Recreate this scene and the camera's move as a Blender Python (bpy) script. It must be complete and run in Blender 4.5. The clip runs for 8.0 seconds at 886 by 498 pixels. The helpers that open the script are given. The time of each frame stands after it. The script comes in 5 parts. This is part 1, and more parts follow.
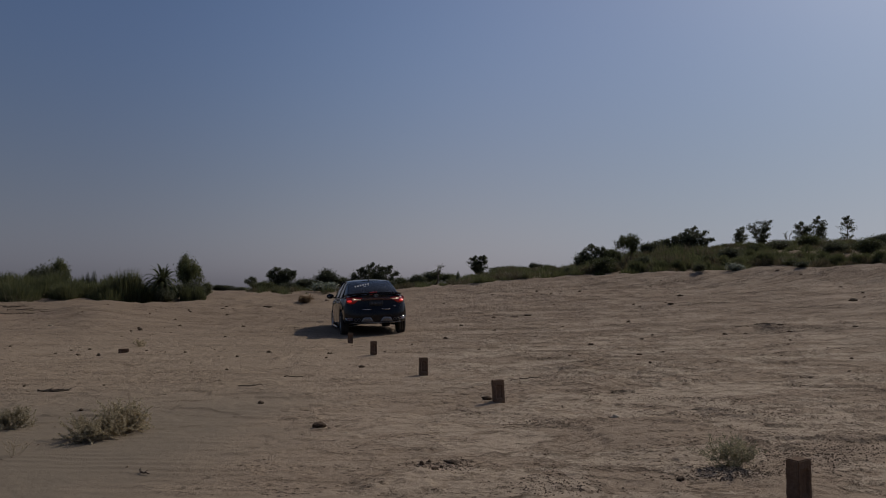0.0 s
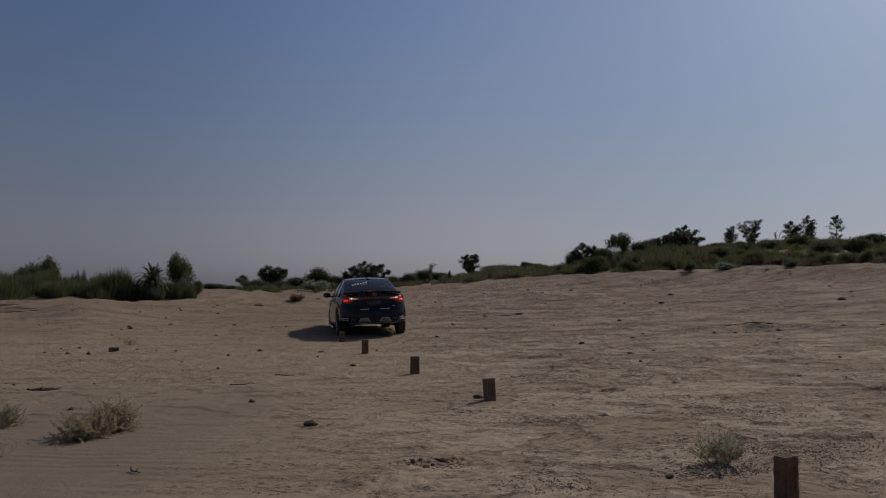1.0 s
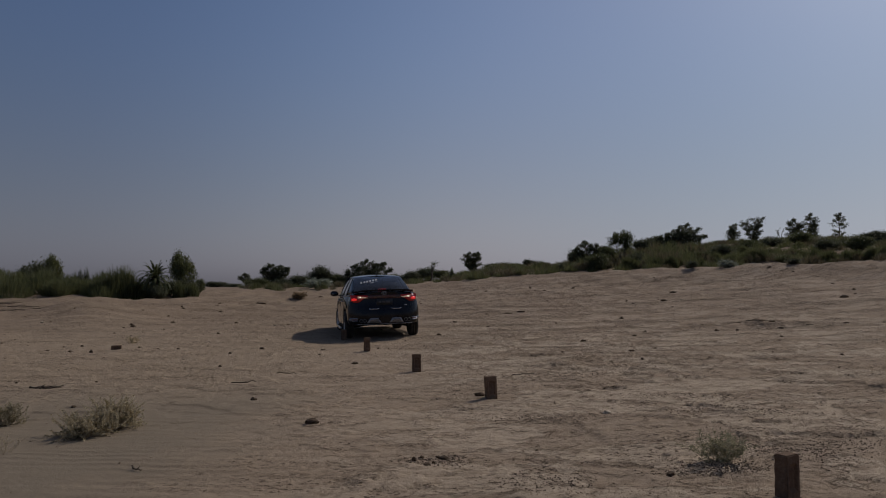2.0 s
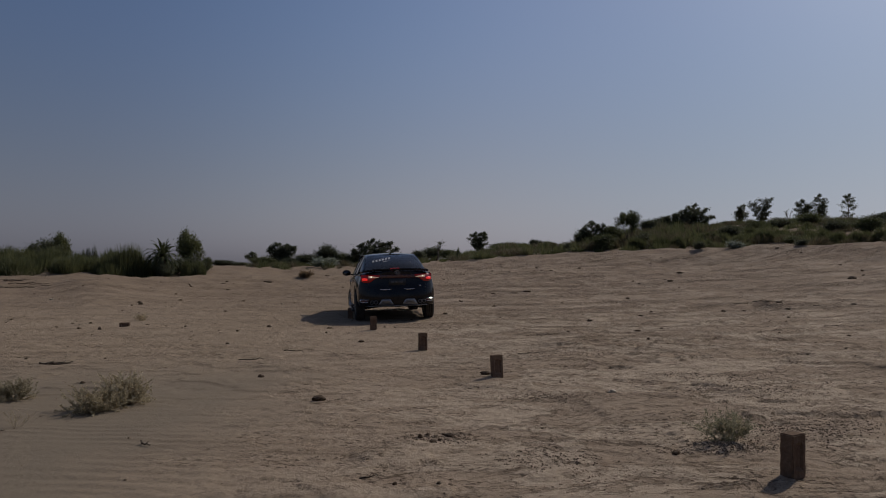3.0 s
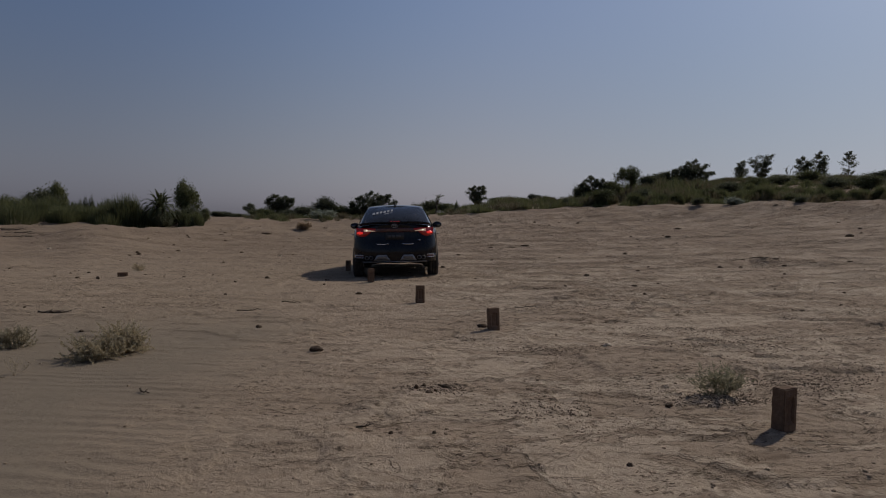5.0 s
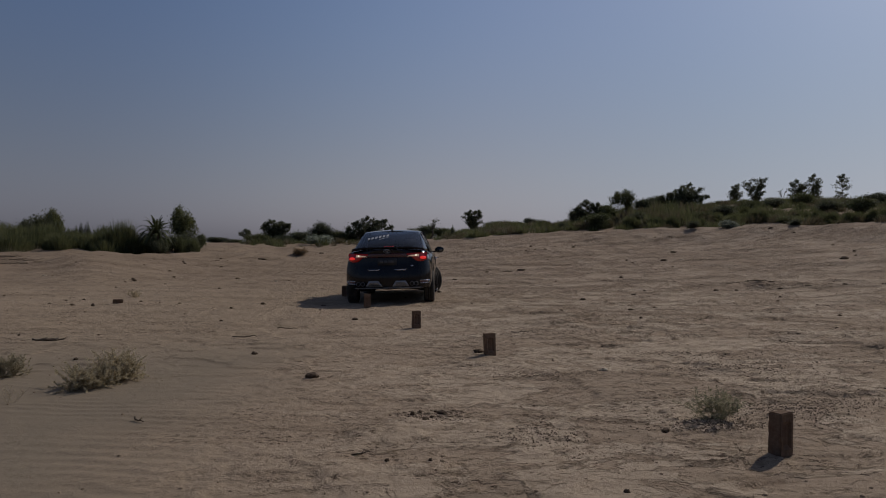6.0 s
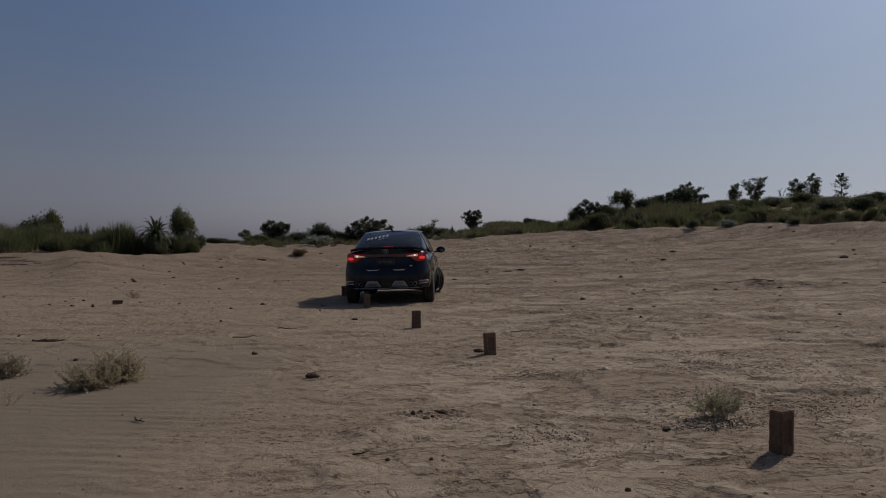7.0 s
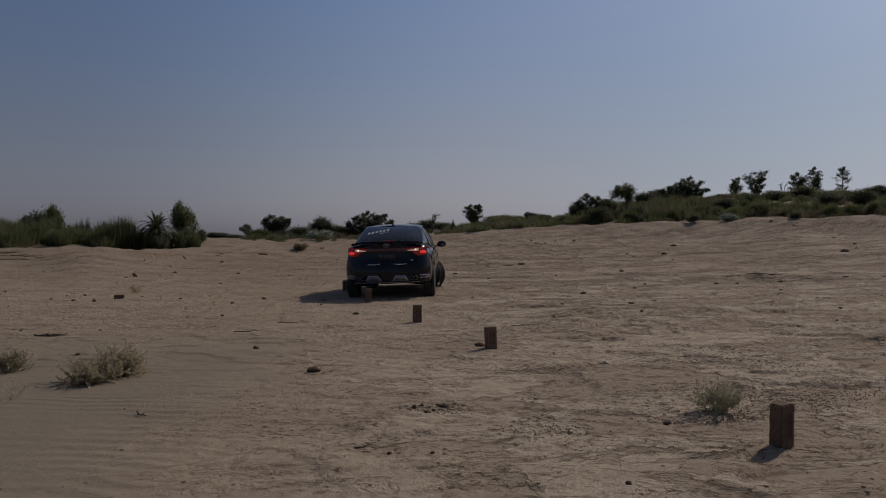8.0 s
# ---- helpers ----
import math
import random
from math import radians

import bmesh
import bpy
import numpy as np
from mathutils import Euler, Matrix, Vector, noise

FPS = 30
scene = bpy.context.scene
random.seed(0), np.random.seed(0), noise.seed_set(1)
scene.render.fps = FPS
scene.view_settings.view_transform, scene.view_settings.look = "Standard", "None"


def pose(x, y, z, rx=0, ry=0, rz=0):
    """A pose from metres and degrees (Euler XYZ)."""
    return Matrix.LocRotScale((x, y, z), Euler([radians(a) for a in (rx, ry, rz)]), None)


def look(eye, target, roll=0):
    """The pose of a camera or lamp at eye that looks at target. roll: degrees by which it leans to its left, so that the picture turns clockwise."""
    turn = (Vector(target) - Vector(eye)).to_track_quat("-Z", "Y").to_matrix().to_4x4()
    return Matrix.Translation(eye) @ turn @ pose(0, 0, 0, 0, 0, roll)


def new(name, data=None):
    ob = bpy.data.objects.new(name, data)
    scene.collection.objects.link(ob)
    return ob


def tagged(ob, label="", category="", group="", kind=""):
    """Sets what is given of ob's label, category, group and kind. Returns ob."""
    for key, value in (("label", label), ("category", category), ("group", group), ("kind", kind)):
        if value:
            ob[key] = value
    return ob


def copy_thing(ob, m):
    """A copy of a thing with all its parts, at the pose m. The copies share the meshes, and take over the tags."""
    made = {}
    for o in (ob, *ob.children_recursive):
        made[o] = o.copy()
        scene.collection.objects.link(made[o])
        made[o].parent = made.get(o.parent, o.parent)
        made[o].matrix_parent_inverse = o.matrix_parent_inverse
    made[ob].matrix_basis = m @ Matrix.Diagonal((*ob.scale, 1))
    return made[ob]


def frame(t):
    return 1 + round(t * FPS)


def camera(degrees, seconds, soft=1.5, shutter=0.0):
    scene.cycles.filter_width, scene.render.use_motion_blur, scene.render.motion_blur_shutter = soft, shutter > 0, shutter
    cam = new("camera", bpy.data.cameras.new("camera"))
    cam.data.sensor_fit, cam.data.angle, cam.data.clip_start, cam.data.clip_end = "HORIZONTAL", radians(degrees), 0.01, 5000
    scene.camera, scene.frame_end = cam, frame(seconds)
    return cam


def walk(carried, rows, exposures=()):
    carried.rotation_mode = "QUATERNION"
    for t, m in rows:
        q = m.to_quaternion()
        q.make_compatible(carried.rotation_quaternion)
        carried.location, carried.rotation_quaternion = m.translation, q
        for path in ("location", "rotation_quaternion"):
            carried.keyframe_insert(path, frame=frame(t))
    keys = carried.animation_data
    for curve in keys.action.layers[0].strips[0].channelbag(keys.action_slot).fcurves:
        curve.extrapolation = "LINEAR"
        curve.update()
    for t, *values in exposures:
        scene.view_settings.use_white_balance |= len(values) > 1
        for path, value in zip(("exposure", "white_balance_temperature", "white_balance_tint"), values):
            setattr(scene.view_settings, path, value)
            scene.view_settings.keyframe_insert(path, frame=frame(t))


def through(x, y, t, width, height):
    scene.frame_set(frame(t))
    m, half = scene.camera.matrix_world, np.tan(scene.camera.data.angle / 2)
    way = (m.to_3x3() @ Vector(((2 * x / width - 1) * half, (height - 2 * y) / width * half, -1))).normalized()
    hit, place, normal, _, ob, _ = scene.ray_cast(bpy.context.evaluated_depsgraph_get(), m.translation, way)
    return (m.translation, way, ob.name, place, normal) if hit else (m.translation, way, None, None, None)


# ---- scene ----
# camera: held by hand at chest height, turning and nodding in place
cam = camera(63.7, 8.0, soft=1.1)
CAM_ROWS = [
    (0.0, -0.009, -0.018, 1.164, 3.193, 0.329, -0.086),
    (0.5, -0.009, -0.025, 1.163, 3.085, 0.398, -0.351),
    (1.0, -0.007, -0.034, 1.165, 3.086, 0.275, -0.755),
    (2.5, 0.005, -0.030, 1.164, 2.506, 0.260, -0.354),
    (3.0, -0.001, -0.020, 1.156, 1.282, 0.048, -0.074),
    (3.5, 0.000, 0.000, 1.150, -0.550, 0.000, 0.000),
    (4.0, -0.004, 0.005, 1.147, -1.640, -0.334, 0.057),
    (5.5, 0.006, -0.008, 1.153, -2.495, -0.510, -0.318),
    (6.0, 0.008, -0.018, 1.159, -0.476, -0.239, -0.515),
    (6.5, 0.002, -0.026, 1.161, -0.430, -0.023, -0.561),
    (7.0, 0.004, -0.017, 1.154, -0.461, -0.081, -0.555),
    (7.5, 0.005, -0.018, 1.154, -0.749, -0.140, -0.492),
    (8.0, 0.003, -0.022, 1.154, -0.920, -0.010, -0.491),
]
EXPOSURES = ((0.0, -0.63), (1.0, -0.63), (2.5, -0.60), (3.5, -0.56), (8.0, -0.57))
walk(cam, [(t, pose(x, y, z, 90 + p, r, w)) for t, x, y, z, p, r, w in CAM_ROWS], EXPOSURES)

# ---- light: hazy sun ahead and to the right, dusty sky ----
SUN_EL, SUN_AZ = radians(38.5), radians(44)
world = bpy.data.worlds.new("sky")
scene.world = world
world.use_nodes = True
wn = world.node_tree
sky = wn.nodes.new("ShaderNodeTexSky")
sky.sky_type, sky.sun_disc = "NISHITA", False
sky.sun_elevation, sky.sun_rotation = SUN_EL, SUN_AZ
sky.air_density, sky.dust_density, sky.ozone_density, sky.altitude = 1.0, 0.9, 2.0, 0
# dust haze: greyer and duller towards the horizon, blue above
grey = wn.nodes.new("ShaderNodeRGBToBW")
wn.links.new(sky.outputs[0], grey.inputs[0])
haze = wn.nodes.new("ShaderNodeMix")
haze.data_type, haze.blend_type = "RGBA", "MULTIPLY"
haze.inputs[0].default_value, haze.inputs[7].default_value = 1.0, (0.645, 0.66, 0.82, 1)
wn.links.new(grey.outputs[0], haze.inputs[6])
blue = wn.nodes.new("ShaderNodeMix")
blue.data_type, blue.blend_type = "RGBA", "MULTIPLY"
blue.inputs[0].default_value, blue.inputs[7].default_value = 1.0, (1.08, 1.12, 1.25, 1)
wn.links.new(sky.outputs[0], blue.inputs[6])
up = wn.nodes.new("ShaderNodeSeparateXYZ")
wn.links.new(wn.nodes.new("ShaderNodeTexCoord").outputs["Generated"], up.inputs[0])
lift = wn.nodes.new("ShaderNodeMapRange")
lift.interpolation_type = "SMOOTHSTEP"
lift.inputs["From Min"].default_value, lift.inputs["From Max"].default_value = -0.10, 0.42
wn.links.new(up.outputs["Z"], lift.inputs["Value"])
air = wn.nodes.new("ShaderNodeMix")
air.data_type = "RGBA"
wn.links.new(lift.outputs[0], air.inputs[0])
wn.links.new(haze.outputs[2], air.inputs[6])
wn.links.new(blue.outputs[2], air.inputs[7])
# greyed overhead, out of view, to take the blue out of the shade
over = wn.nodes.new("ShaderNodeMapRange")
over.interpolation_type = "SMOOTHSTEP"
over.inputs["From Min"].default_value, over.inputs["From Max"].default_value, over.inputs["To Max"].default_value = 0.45, 0.9, 0.5
wn.links.new(up.outputs["Z"], over.inputs["Value"])
dusty = wn.nodes.new("ShaderNodeMix")
dusty.data_type = "RGBA"
wn.links.new(over.outputs[0], dusty.inputs[0])
wn.links.new(air.outputs[2], dusty.inputs[6])
wn.links.new(grey.outputs[0], dusty.inputs[7])
# hand-set tones by bearing: lightest 44 degrees off the sun, darker both ways
side = wn.nodes.new("ShaderNodeVectorMath")
side.operation = "DOT_PRODUCT"
wn.links.new(up.inputs[0].links[0].from_socket, side.inputs[0])
side.inputs[1].default_value = (math.sin(SUN_AZ), math.cos(SUN_AZ), 0)
glow = wn.nodes.new("ShaderNodeValToRGB")
glow.color_ramp.interpolation = "EASE"
stops = glow.color_ramp.elements
stops.new(0.5)
for el, (p, c) in zip(stops, ((0.30, (0.80, 0.78, 0.80)), (0.72, (1.0, 0.955, 0.93)), (0.97, (0.85, 0.88, 0.88)))):
    el.position, el.color = p, (*c, 1)
wn.links.new(side.outputs["Value"], glow.inputs[0])
dust = wn.nodes.new("ShaderNodeMix")
dust.data_type, dust.blend_type = "RGBA", "MULTIPLY"
dust.inputs[0].default_value = 1.0
wn.links.new(dusty.outputs[2], dust.inputs[6])
wn.links.new(glow.outputs[0], dust.inputs[7])
wn.links.new(dust.outputs[2], wn.nodes["Background"].inputs[0])
wn.nodes["Background"].inputs[1].default_value = 0.0765
sun_data = bpy.data.lights.new("sun", "SUN")
sun_data.energy, sun_data.angle, sun_data.color = 2.85, radians(0.8), (1.0, 0.90, 0.79)
sun = new("sun", sun_data)
to_sun = Vector((math.sin(SUN_AZ) * math.cos(SUN_EL), math.cos(SUN_AZ) * math.cos(SUN_EL), math.sin(SUN_EL)))
sun.matrix_basis = look(to_sun * 50, (0, 0, 0))


# ---- materials ----
def material(name, rough=0.8, metal=0.0, coat=0.0, spec=None):
    m = bpy.data.materials.new(name)
    m.use_nodes = True
    b = m.node_tree.nodes["Principled BSDF"]
    b.inputs["Roughness"].default_value = rough
    b.inputs["Metallic"].default_value = metal
    b.inputs["Coat Weight"].default_value = coat
    if spec is not None:
        b.inputs["Specular IOR Level"].default_value = spec
    return m, m.node_tree, b


def node(nt, kind, **values):
    n = nt.nodes.new(kind)
    for k, v in values.items():
        n.inputs[k.replace("_", " ")].default_value = v
    return n


def ramp(nt, source, stops):
    r = nt.nodes.new("ShaderNodeValToRGB")
    e = r.color_ramp.elements
    while len(e) < len(stops):
        e.new(0.5)
    for el, (p, c) in zip(e, stops):
        el.position, el.color = p, (*c, 1)
    nt.links.new(source, r.inputs[0])
    return r


def mix(nt, fac, a, b, mode="MIX"):
    m = nt.nodes.new("ShaderNodeMix")
    m.data_type, m.blend_type = "RGBA", mode
    for sock, v in ((m.inputs[0], fac), (m.inputs[6], a), (m.inputs[7], b)):
        if isinstance(v, (int, float)):
            sock.default_value = v
        elif isinstance(v, tuple):
            sock.default_value = (*v, 1)
        else:
            nt.links.new(v, sock)
    return m.outputs[2]


def noise_tex(nt, vector, scale, detail=4.0, rough=0.55, distortion=0.0):
    n = node(nt, "ShaderNodeTexNoise", Scale=scale, Detail=detail, Roughness=rough, Distortion=distortion)
    nt.links.new(vector, n.inputs["Vector"])
    return n.outputs["Fac"]


def bumped(nt, b, height, strength, distance):
    n = node(nt, "ShaderNodeBump", Strength=strength, Distance=distance)
    nt.links.new(height, n.inputs["Height"])
    nt.links.new(n.outputs[0], b.inputs["Normal"])


def ground_material():
    m, nt, b = material("sandy_earth", 0.95, spec=0.12)
    co = nt.nodes.new("ShaderNodeTexCoord").outputs["Object"]

    def squeezed(sx, turn):
        n = nt.nodes.new("ShaderNodeMapping")
        n.inputs["Scale"].default_value = (sx, 1.0, 1.0)
        n.inputs["Rotation"].default_value = (0, 0, radians(turn))
        nt.links.new(co, n.inputs["Vector"])
        return n.outputs[0]

    def between(socket, low, high):
        r = nt.nodes.new("ShaderNodeMapRange")
        r.interpolation_type = "SMOOTHSTEP"
        r.inputs["From Min"].default_value, r.inputs["From Max"].default_value = low, high
        nt.links.new(socket, r.inputs["Value"])
        return r.outputs[0]

    def calc(op, a, c, d=None):
        n = nt.nodes.new("ShaderNodeMath")
        n.operation = op
        for sock, v in zip(n.inputs, (a, c, d)):
            if isinstance(v, (int, float)):
                sock.default_value = v
            elif v is not None:
                nt.links.new(v, sock)
        return n.outputs[0]

    sep = nt.nodes.new("ShaderNodeSeparateXYZ")
    nt.links.new(co, sep.inputs[0])
    fl, band = squeezed(0.62, 10), squeezed(0.13, -4)
    edge = calc("MULTIPLY_ADD", noise_tex(nt, co, 0.6, 5, 0.6), 2.6, calc("SUBTRACT", sep.outputs["X"], 1.3))
    drift = calc("MULTIPLY", between(edge, -0.9, -2.2), between(sep.outputs["Y"], 9.5, 6.0))
    firm = calc("SUBTRACT", 1.0, drift)
    right = between(sep.outputs["X"], -1.7, 0.9)
    broad = noise_tex(nt, co, 0.16, 4)
    patch = noise_tex(nt, fl, 0.95, 9, 0.62, 0.5)
    lump = noise_tex(nt, fl, 4.2, 8, 0.70, 0.6)
    fine = noise_tex(nt, co, 17.0, 6, 0.70)
    grit = noise_tex(nt, co, 95.0, 3, 0.75)
    lip_shadow = noise_tex(nt, squeezed(0.5, 6), 2.3, 6, 0.62, 0.3)
    flake = noise_tex(nt, squeezed(0.55, -6), 3.4, 7, 0.66, 0.7)
    streak = noise_tex(nt, band, 1.25, 7, 0.72, 0.3)
    col = ramp(nt, broad, [(0.3, (0.358, 0.277, 0.201)), (0.7, (0.394, 0.309, 0.228))]).outputs[0]
    # pale thin crust with broken edges on the right of the pan
    crust = calc("MULTIPLY", between(patch, 0.485, 0.505), right)
    col = mix(nt, calc("MULTIPLY", crust, 0.85), col, (0.485, 0.392, 0.295))
    # crumbled soil between the crusts
    crumbly = calc("MULTIPLY", between(lump, 0.46, 0.37), calc("MULTIPLY_ADD", right, 0.4, 0.35))
    col = mix(nt, crumbly, col, (0.262, 0.196, 0.139))
    # loose dark crumbs in clusters
    crumbs = between(noise_tex(nt, squeezed(0.6, 3), 30.0, 3, 0.6), 0.45, 0.39)
    cluster = between(noise_tex(nt, fl, 1.5, 6, 0.65, 0.4), 0.50, 0.57)
    col = mix(nt, calc("MULTIPLY", calc("MULTIPLY", crumbs, cluster), firm), col, (0.140, 0.102, 0.073))
    # broken dark lines painted for the shadows under cracked, lifted crust lips
    line = ramp(nt, lip_shadow, [(0.478, (1, 1, 1)), (0.493, (0.62, 0.60, 0.57)), (0.498, (0.62, 0.60, 0.57)), (0.505, (1, 1, 1))]).outputs[0]
    broken = calc("MULTIPLY", between(noise_tex(nt, co, 1.7, 4, 0.6), 0.48, 0.58), firm)
    col = mix(nt, broken, col, mix(nt, 1.0, col, line, "MULTIPLY"))
    sv = ramp(nt, streak, [(0.37, (0.70, 0.685, 0.67)), (0.48, (1, 1, 1)), (0.66, (1.05, 1.05, 1.05))]).outputs[0]
    col = mix(nt, 0.48, col, sv, "MULTIPLY")
    fv = ramp(nt, fine, [(0.28, (0.62, 0.60, 0.57)), (0.44, (1.0, 1.0, 1.0)), (0.72, (1.12, 1.11, 1.10))]).outputs[0]
    col = mix(nt, 0.85, col, fv, "MULTIPLY")
    gv = ramp(nt, grit, [(0.28, (0.66, 0.64, 0.61)), (0.45, (1, 1, 1)), (0.70, (1.08, 1.08, 1.08))]).outputs[0]
    col = mix(nt, 0.75, col, gv, "MULTIPLY")
    # far colour darkened for the shaded relief there; also darker towards the left
    col = mix(nt, between(sep.outputs["Y"], 11, 26), col, mix(nt, 1.0, col, (0.84, 0.82, 0.815), "MULTIPLY"))
    col = mix(nt, between(sep.outputs["X"], -0.4, -3.2), col, mix(nt, 1.0, col, (0.92, 0.925, 0.91), "MULTIPLY"))
    # dull drift sand on the near left, darkened further for the view's dim corner
    sand = mix(nt, 0.55, (0.226, 0.187, 0.140), gv, "MULTIPLY")
    col = mix(nt, calc("MULTIPLY", drift, 0.92), col, sand)
    nt.links.new(col, b.inputs["Base Color"])
    # relief: sharp ledges of the crust, scraped ridges, then crumbs and grit
    ledges = calc("MULTIPLY", calc("ADD", calc("MULTIPLY", crust, 1.3), calc("MULTIPLY", between(flake, 0.50, 0.53), 0.8)), calc("MULTIPLY_ADD", right, 0.75, 0.2))
    scraped = calc("MULTIPLY", between(streak, 0.40, 0.50), calc("MULTIPLY", between(sep.outputs["Y"], 6, 15), calc("MULTIPLY_ADD", right, 0.75, 0.25)))
    steps_up = calc("MULTIPLY", calc("ADD", ledges, calc("MULTIPLY", scraped, 2.4)), firm)
    coarse = node(nt, "ShaderNodeBump", Strength=1.0, Distance=0.020)
    nt.links.new(steps_up, coarse.inputs["Height"])
    small = calc("MULTIPLY_ADD", lump, 1.5, calc("MULTIPLY_ADD", fine, 2.4, grit))
    upper = node(nt, "ShaderNodeBump", Strength=0.8, Distance=0.014)
    nt.links.new(small, upper.inputs["Height"])
    nt.links.new(calc("MULTIPLY_ADD", firm, 0.35, 0.40), upper.inputs["Strength"])
    nt.links.new(coarse.outputs[0], upper.inputs["Normal"])
    nt.links.new(upper.outputs[0], b.inputs["Normal"])
    return m


def varied(name, dark, light, scale, rough=0.8, metal=0.0, bump=0.3, depth=0.01, coat=0.0, obj=0.15):
    """Two tones by two scales of noise, with relief, and a slight shift from object to object."""
    m, nt, b = material(name, rough, metal, coat)
    co = nt.nodes.new("ShaderNodeTexCoord").outputs["Object"]
    n1, n2 = noise_tex(nt, co, scale, 5, 0.6), noise_tex(nt, co, scale * 6, 4, 0.6)
    c = ramp(nt, n1, [(0.3, dark), (0.7, light)]).outputs[0]
    v = ramp(nt, n2, [(0.3, (0.75, 0.75, 0.75)), (0.7, (1.15, 1.15, 1.15))]).outputs[0]
    c = mix(nt, 0.7, c, v, "MULTIPLY")
    if obj:
        info = nt.nodes.new("ShaderNodeObjectInfo").outputs["Random"]
        ov = ramp(nt, info, [(0.0, (1 - obj,) * 3), (1.0, (1 + obj,) * 3)]).outputs[0]
        c = mix(nt, 1.0, c, ov, "MULTIPLY")
    nt.links.new(c, b.inputs["Base Color"])
    if bump:
        bumped(nt, b, n2, bump, depth)
    return m


def leaf_material(name, dark, light, through=0.25):
    """Leaves: tone by leaf, a little light shining through."""
    m, nt, b = material(name, 0.65, spec=0.3)
    rnd = nt.nodes.new("ShaderNodeNewGeometry").outputs["Random Per Island"]
    c = ramp(nt, rnd, [(0.0, dark), (1.0, light)]).outputs[0]
    info = nt.nodes.new("ShaderNodeObjectInfo").outputs["Random"]
    c = mix(nt, 1.0, c, ramp(nt, info, [(0.0, (0.8, 0.8, 0.8)), (1.0, (1.2, 1.15, 1.1))]).outputs[0], "MULTIPLY")
    nt.links.new(c, b.inputs["Base Color"])
    t = nt.nodes.new("ShaderNodeBsdfTranslucent")
    nt.links.new(c, t.inputs[0])
    mx = nt.nodes.new("ShaderNodeMixShader")
    mx.inputs[0].default_value = through
    nt.links.new(b.outputs[0], mx.inputs[1])
    nt.links.new(t.outputs[0], mx.inputs[2])
    nt.links.new(mx.outputs[0], nt.nodes["Material Output"].inputs[0])
    return m


def plain(name, colour, rough=0.5, metal=0.0, coat=0.0, glow=None, power=0.0):
    m, nt, b = material(name, rough, metal, coat)
    b.inputs["Base Color"].default_value = (*colour, 1)
    if glow:
        b.inputs["Emission Color"].default_value = (*glow, 1)
        b.inputs["Emission Strength"].default_value = power
    return m


def tinted_glass():
    m, nt, b = material("tinted_glass", 0.03)
    nt.nodes.remove(b)
    clear = nt.nodes.new("ShaderNodeBsdfTransparent")
    clear.inputs[0].default_value = (0.60, 0.64, 0.70, 1)
    gloss = nt.nodes.new("ShaderNodeBsdfGlossy")
    gloss.inputs["Roughness"].default_value = 0.04
    fres = node(nt, "ShaderNodeFresnel", IOR=2.1)
    mx = nt.nodes.new("ShaderNodeMixShader")
    nt.links.new(fres.outputs[0], mx.inputs[0])
    nt.links.new(clear.outputs[0], mx.inputs[1])
    nt.links.new(gloss.outputs[0], mx.inputs[2])
    nt.links.new(mx.outputs[0], nt.nodes["Material Output"].inputs[0])
    return m


GROUND = ground_material()
PAINT = plain("black_car_paint", (0.0022, 0.0024, 0.0055), 0.10, 0.0, 0.12)
PAINT.node_tree.nodes["Principled BSDF"].inputs["Specular IOR Level"].default_value = 0.25


def dust_on(m, dust, low, high):
    """A thin, uneven film of dust over a plain paint, thicker towards the sills."""
    nt = m.node_tree
    b = nt.nodes["Principled BSDF"]
    co = nt.nodes.new("ShaderNodeTexCoord").outputs["Object"]
    film = ramp(nt, noise_tex(nt, co, 5.0, 6, 0.65), [(0.35, (low,) * 3), (0.68, (high,) * 3)]).outputs[0]
    sep = nt.nodes.new("ShaderNodeSeparateXYZ")
    nt.links.new(co, sep.inputs[0])
    sill = ramp(nt, sep.outputs["Z"], [(0.15, (1.8,) * 3), (0.75, (0.6,) * 3)]).outputs[0]
    film = mix(nt, 1.0, film, sill, "MULTIPLY")
    c = tuple(b.inputs["Base Color"].default_value)[:3]
    nt.links.new(mix(nt, film, c, dust), b.inputs["Base Color"])


dust_on(PAINT, (0.30, 0.28, 0.26), 0.012, 0.055)
MIRROR = plain("mirror_silvering", (0.10, 0.11, 0.12), 0.05, 1.0)
TRIM = plain("black_plastic_trim", (0.012, 0.012, 0.013), 0.55)
UNDER = plain("dark_underbody", (0.01, 0.01, 0.01), 0.9)
GLASS = tinted_glass()
CHROME = plain("chrome", (0.72, 0.72, 0.74), 0.12, 1.0)
SILVER = varied("silver_paint", (0.30, 0.30, 0.31), (0.42, 0.42, 0.43), 6, 0.35, 0.6, 0.05, 0.001, obj=0)
ALLOY = varied("alloy", (0.35, 0.35, 0.36), (0.5, 0.5, 0.52), 8, 0.3, 0.9, 0.05, 0.001, obj=0)
RUBBER = varied("dusty_rubber", (0.020, 0.019, 0.018), (0.075, 0.064, 0.052), 9, 0.9, 0, 0.3, 0.004, obj=0)
HIGH_LAMP = plain("dim_red_lamp", (0.3, 0.02, 0.02), 0.3, 0, 0, (1.0, 0.05, 0.04), 0.35)
LAMP_RED = plain("red_lamp_lens", (0.12, 0.004, 0.006), 0.15, 0, 0.8, (1.0, 0.03, 0.02), 0.06)
LAMP_LIT = plain("lit_brake_lamp", (0.5, 0.02, 0.02), 0.2, 0, 0.8, (1.0, 0.03, 0.022), 0.85)
LAMP_CORE = plain("lit_lamp_bulb", (0.8, 0.7, 0.6), 0.2, 0, 0, (1.0, 0.80, 0.62), 1.3)
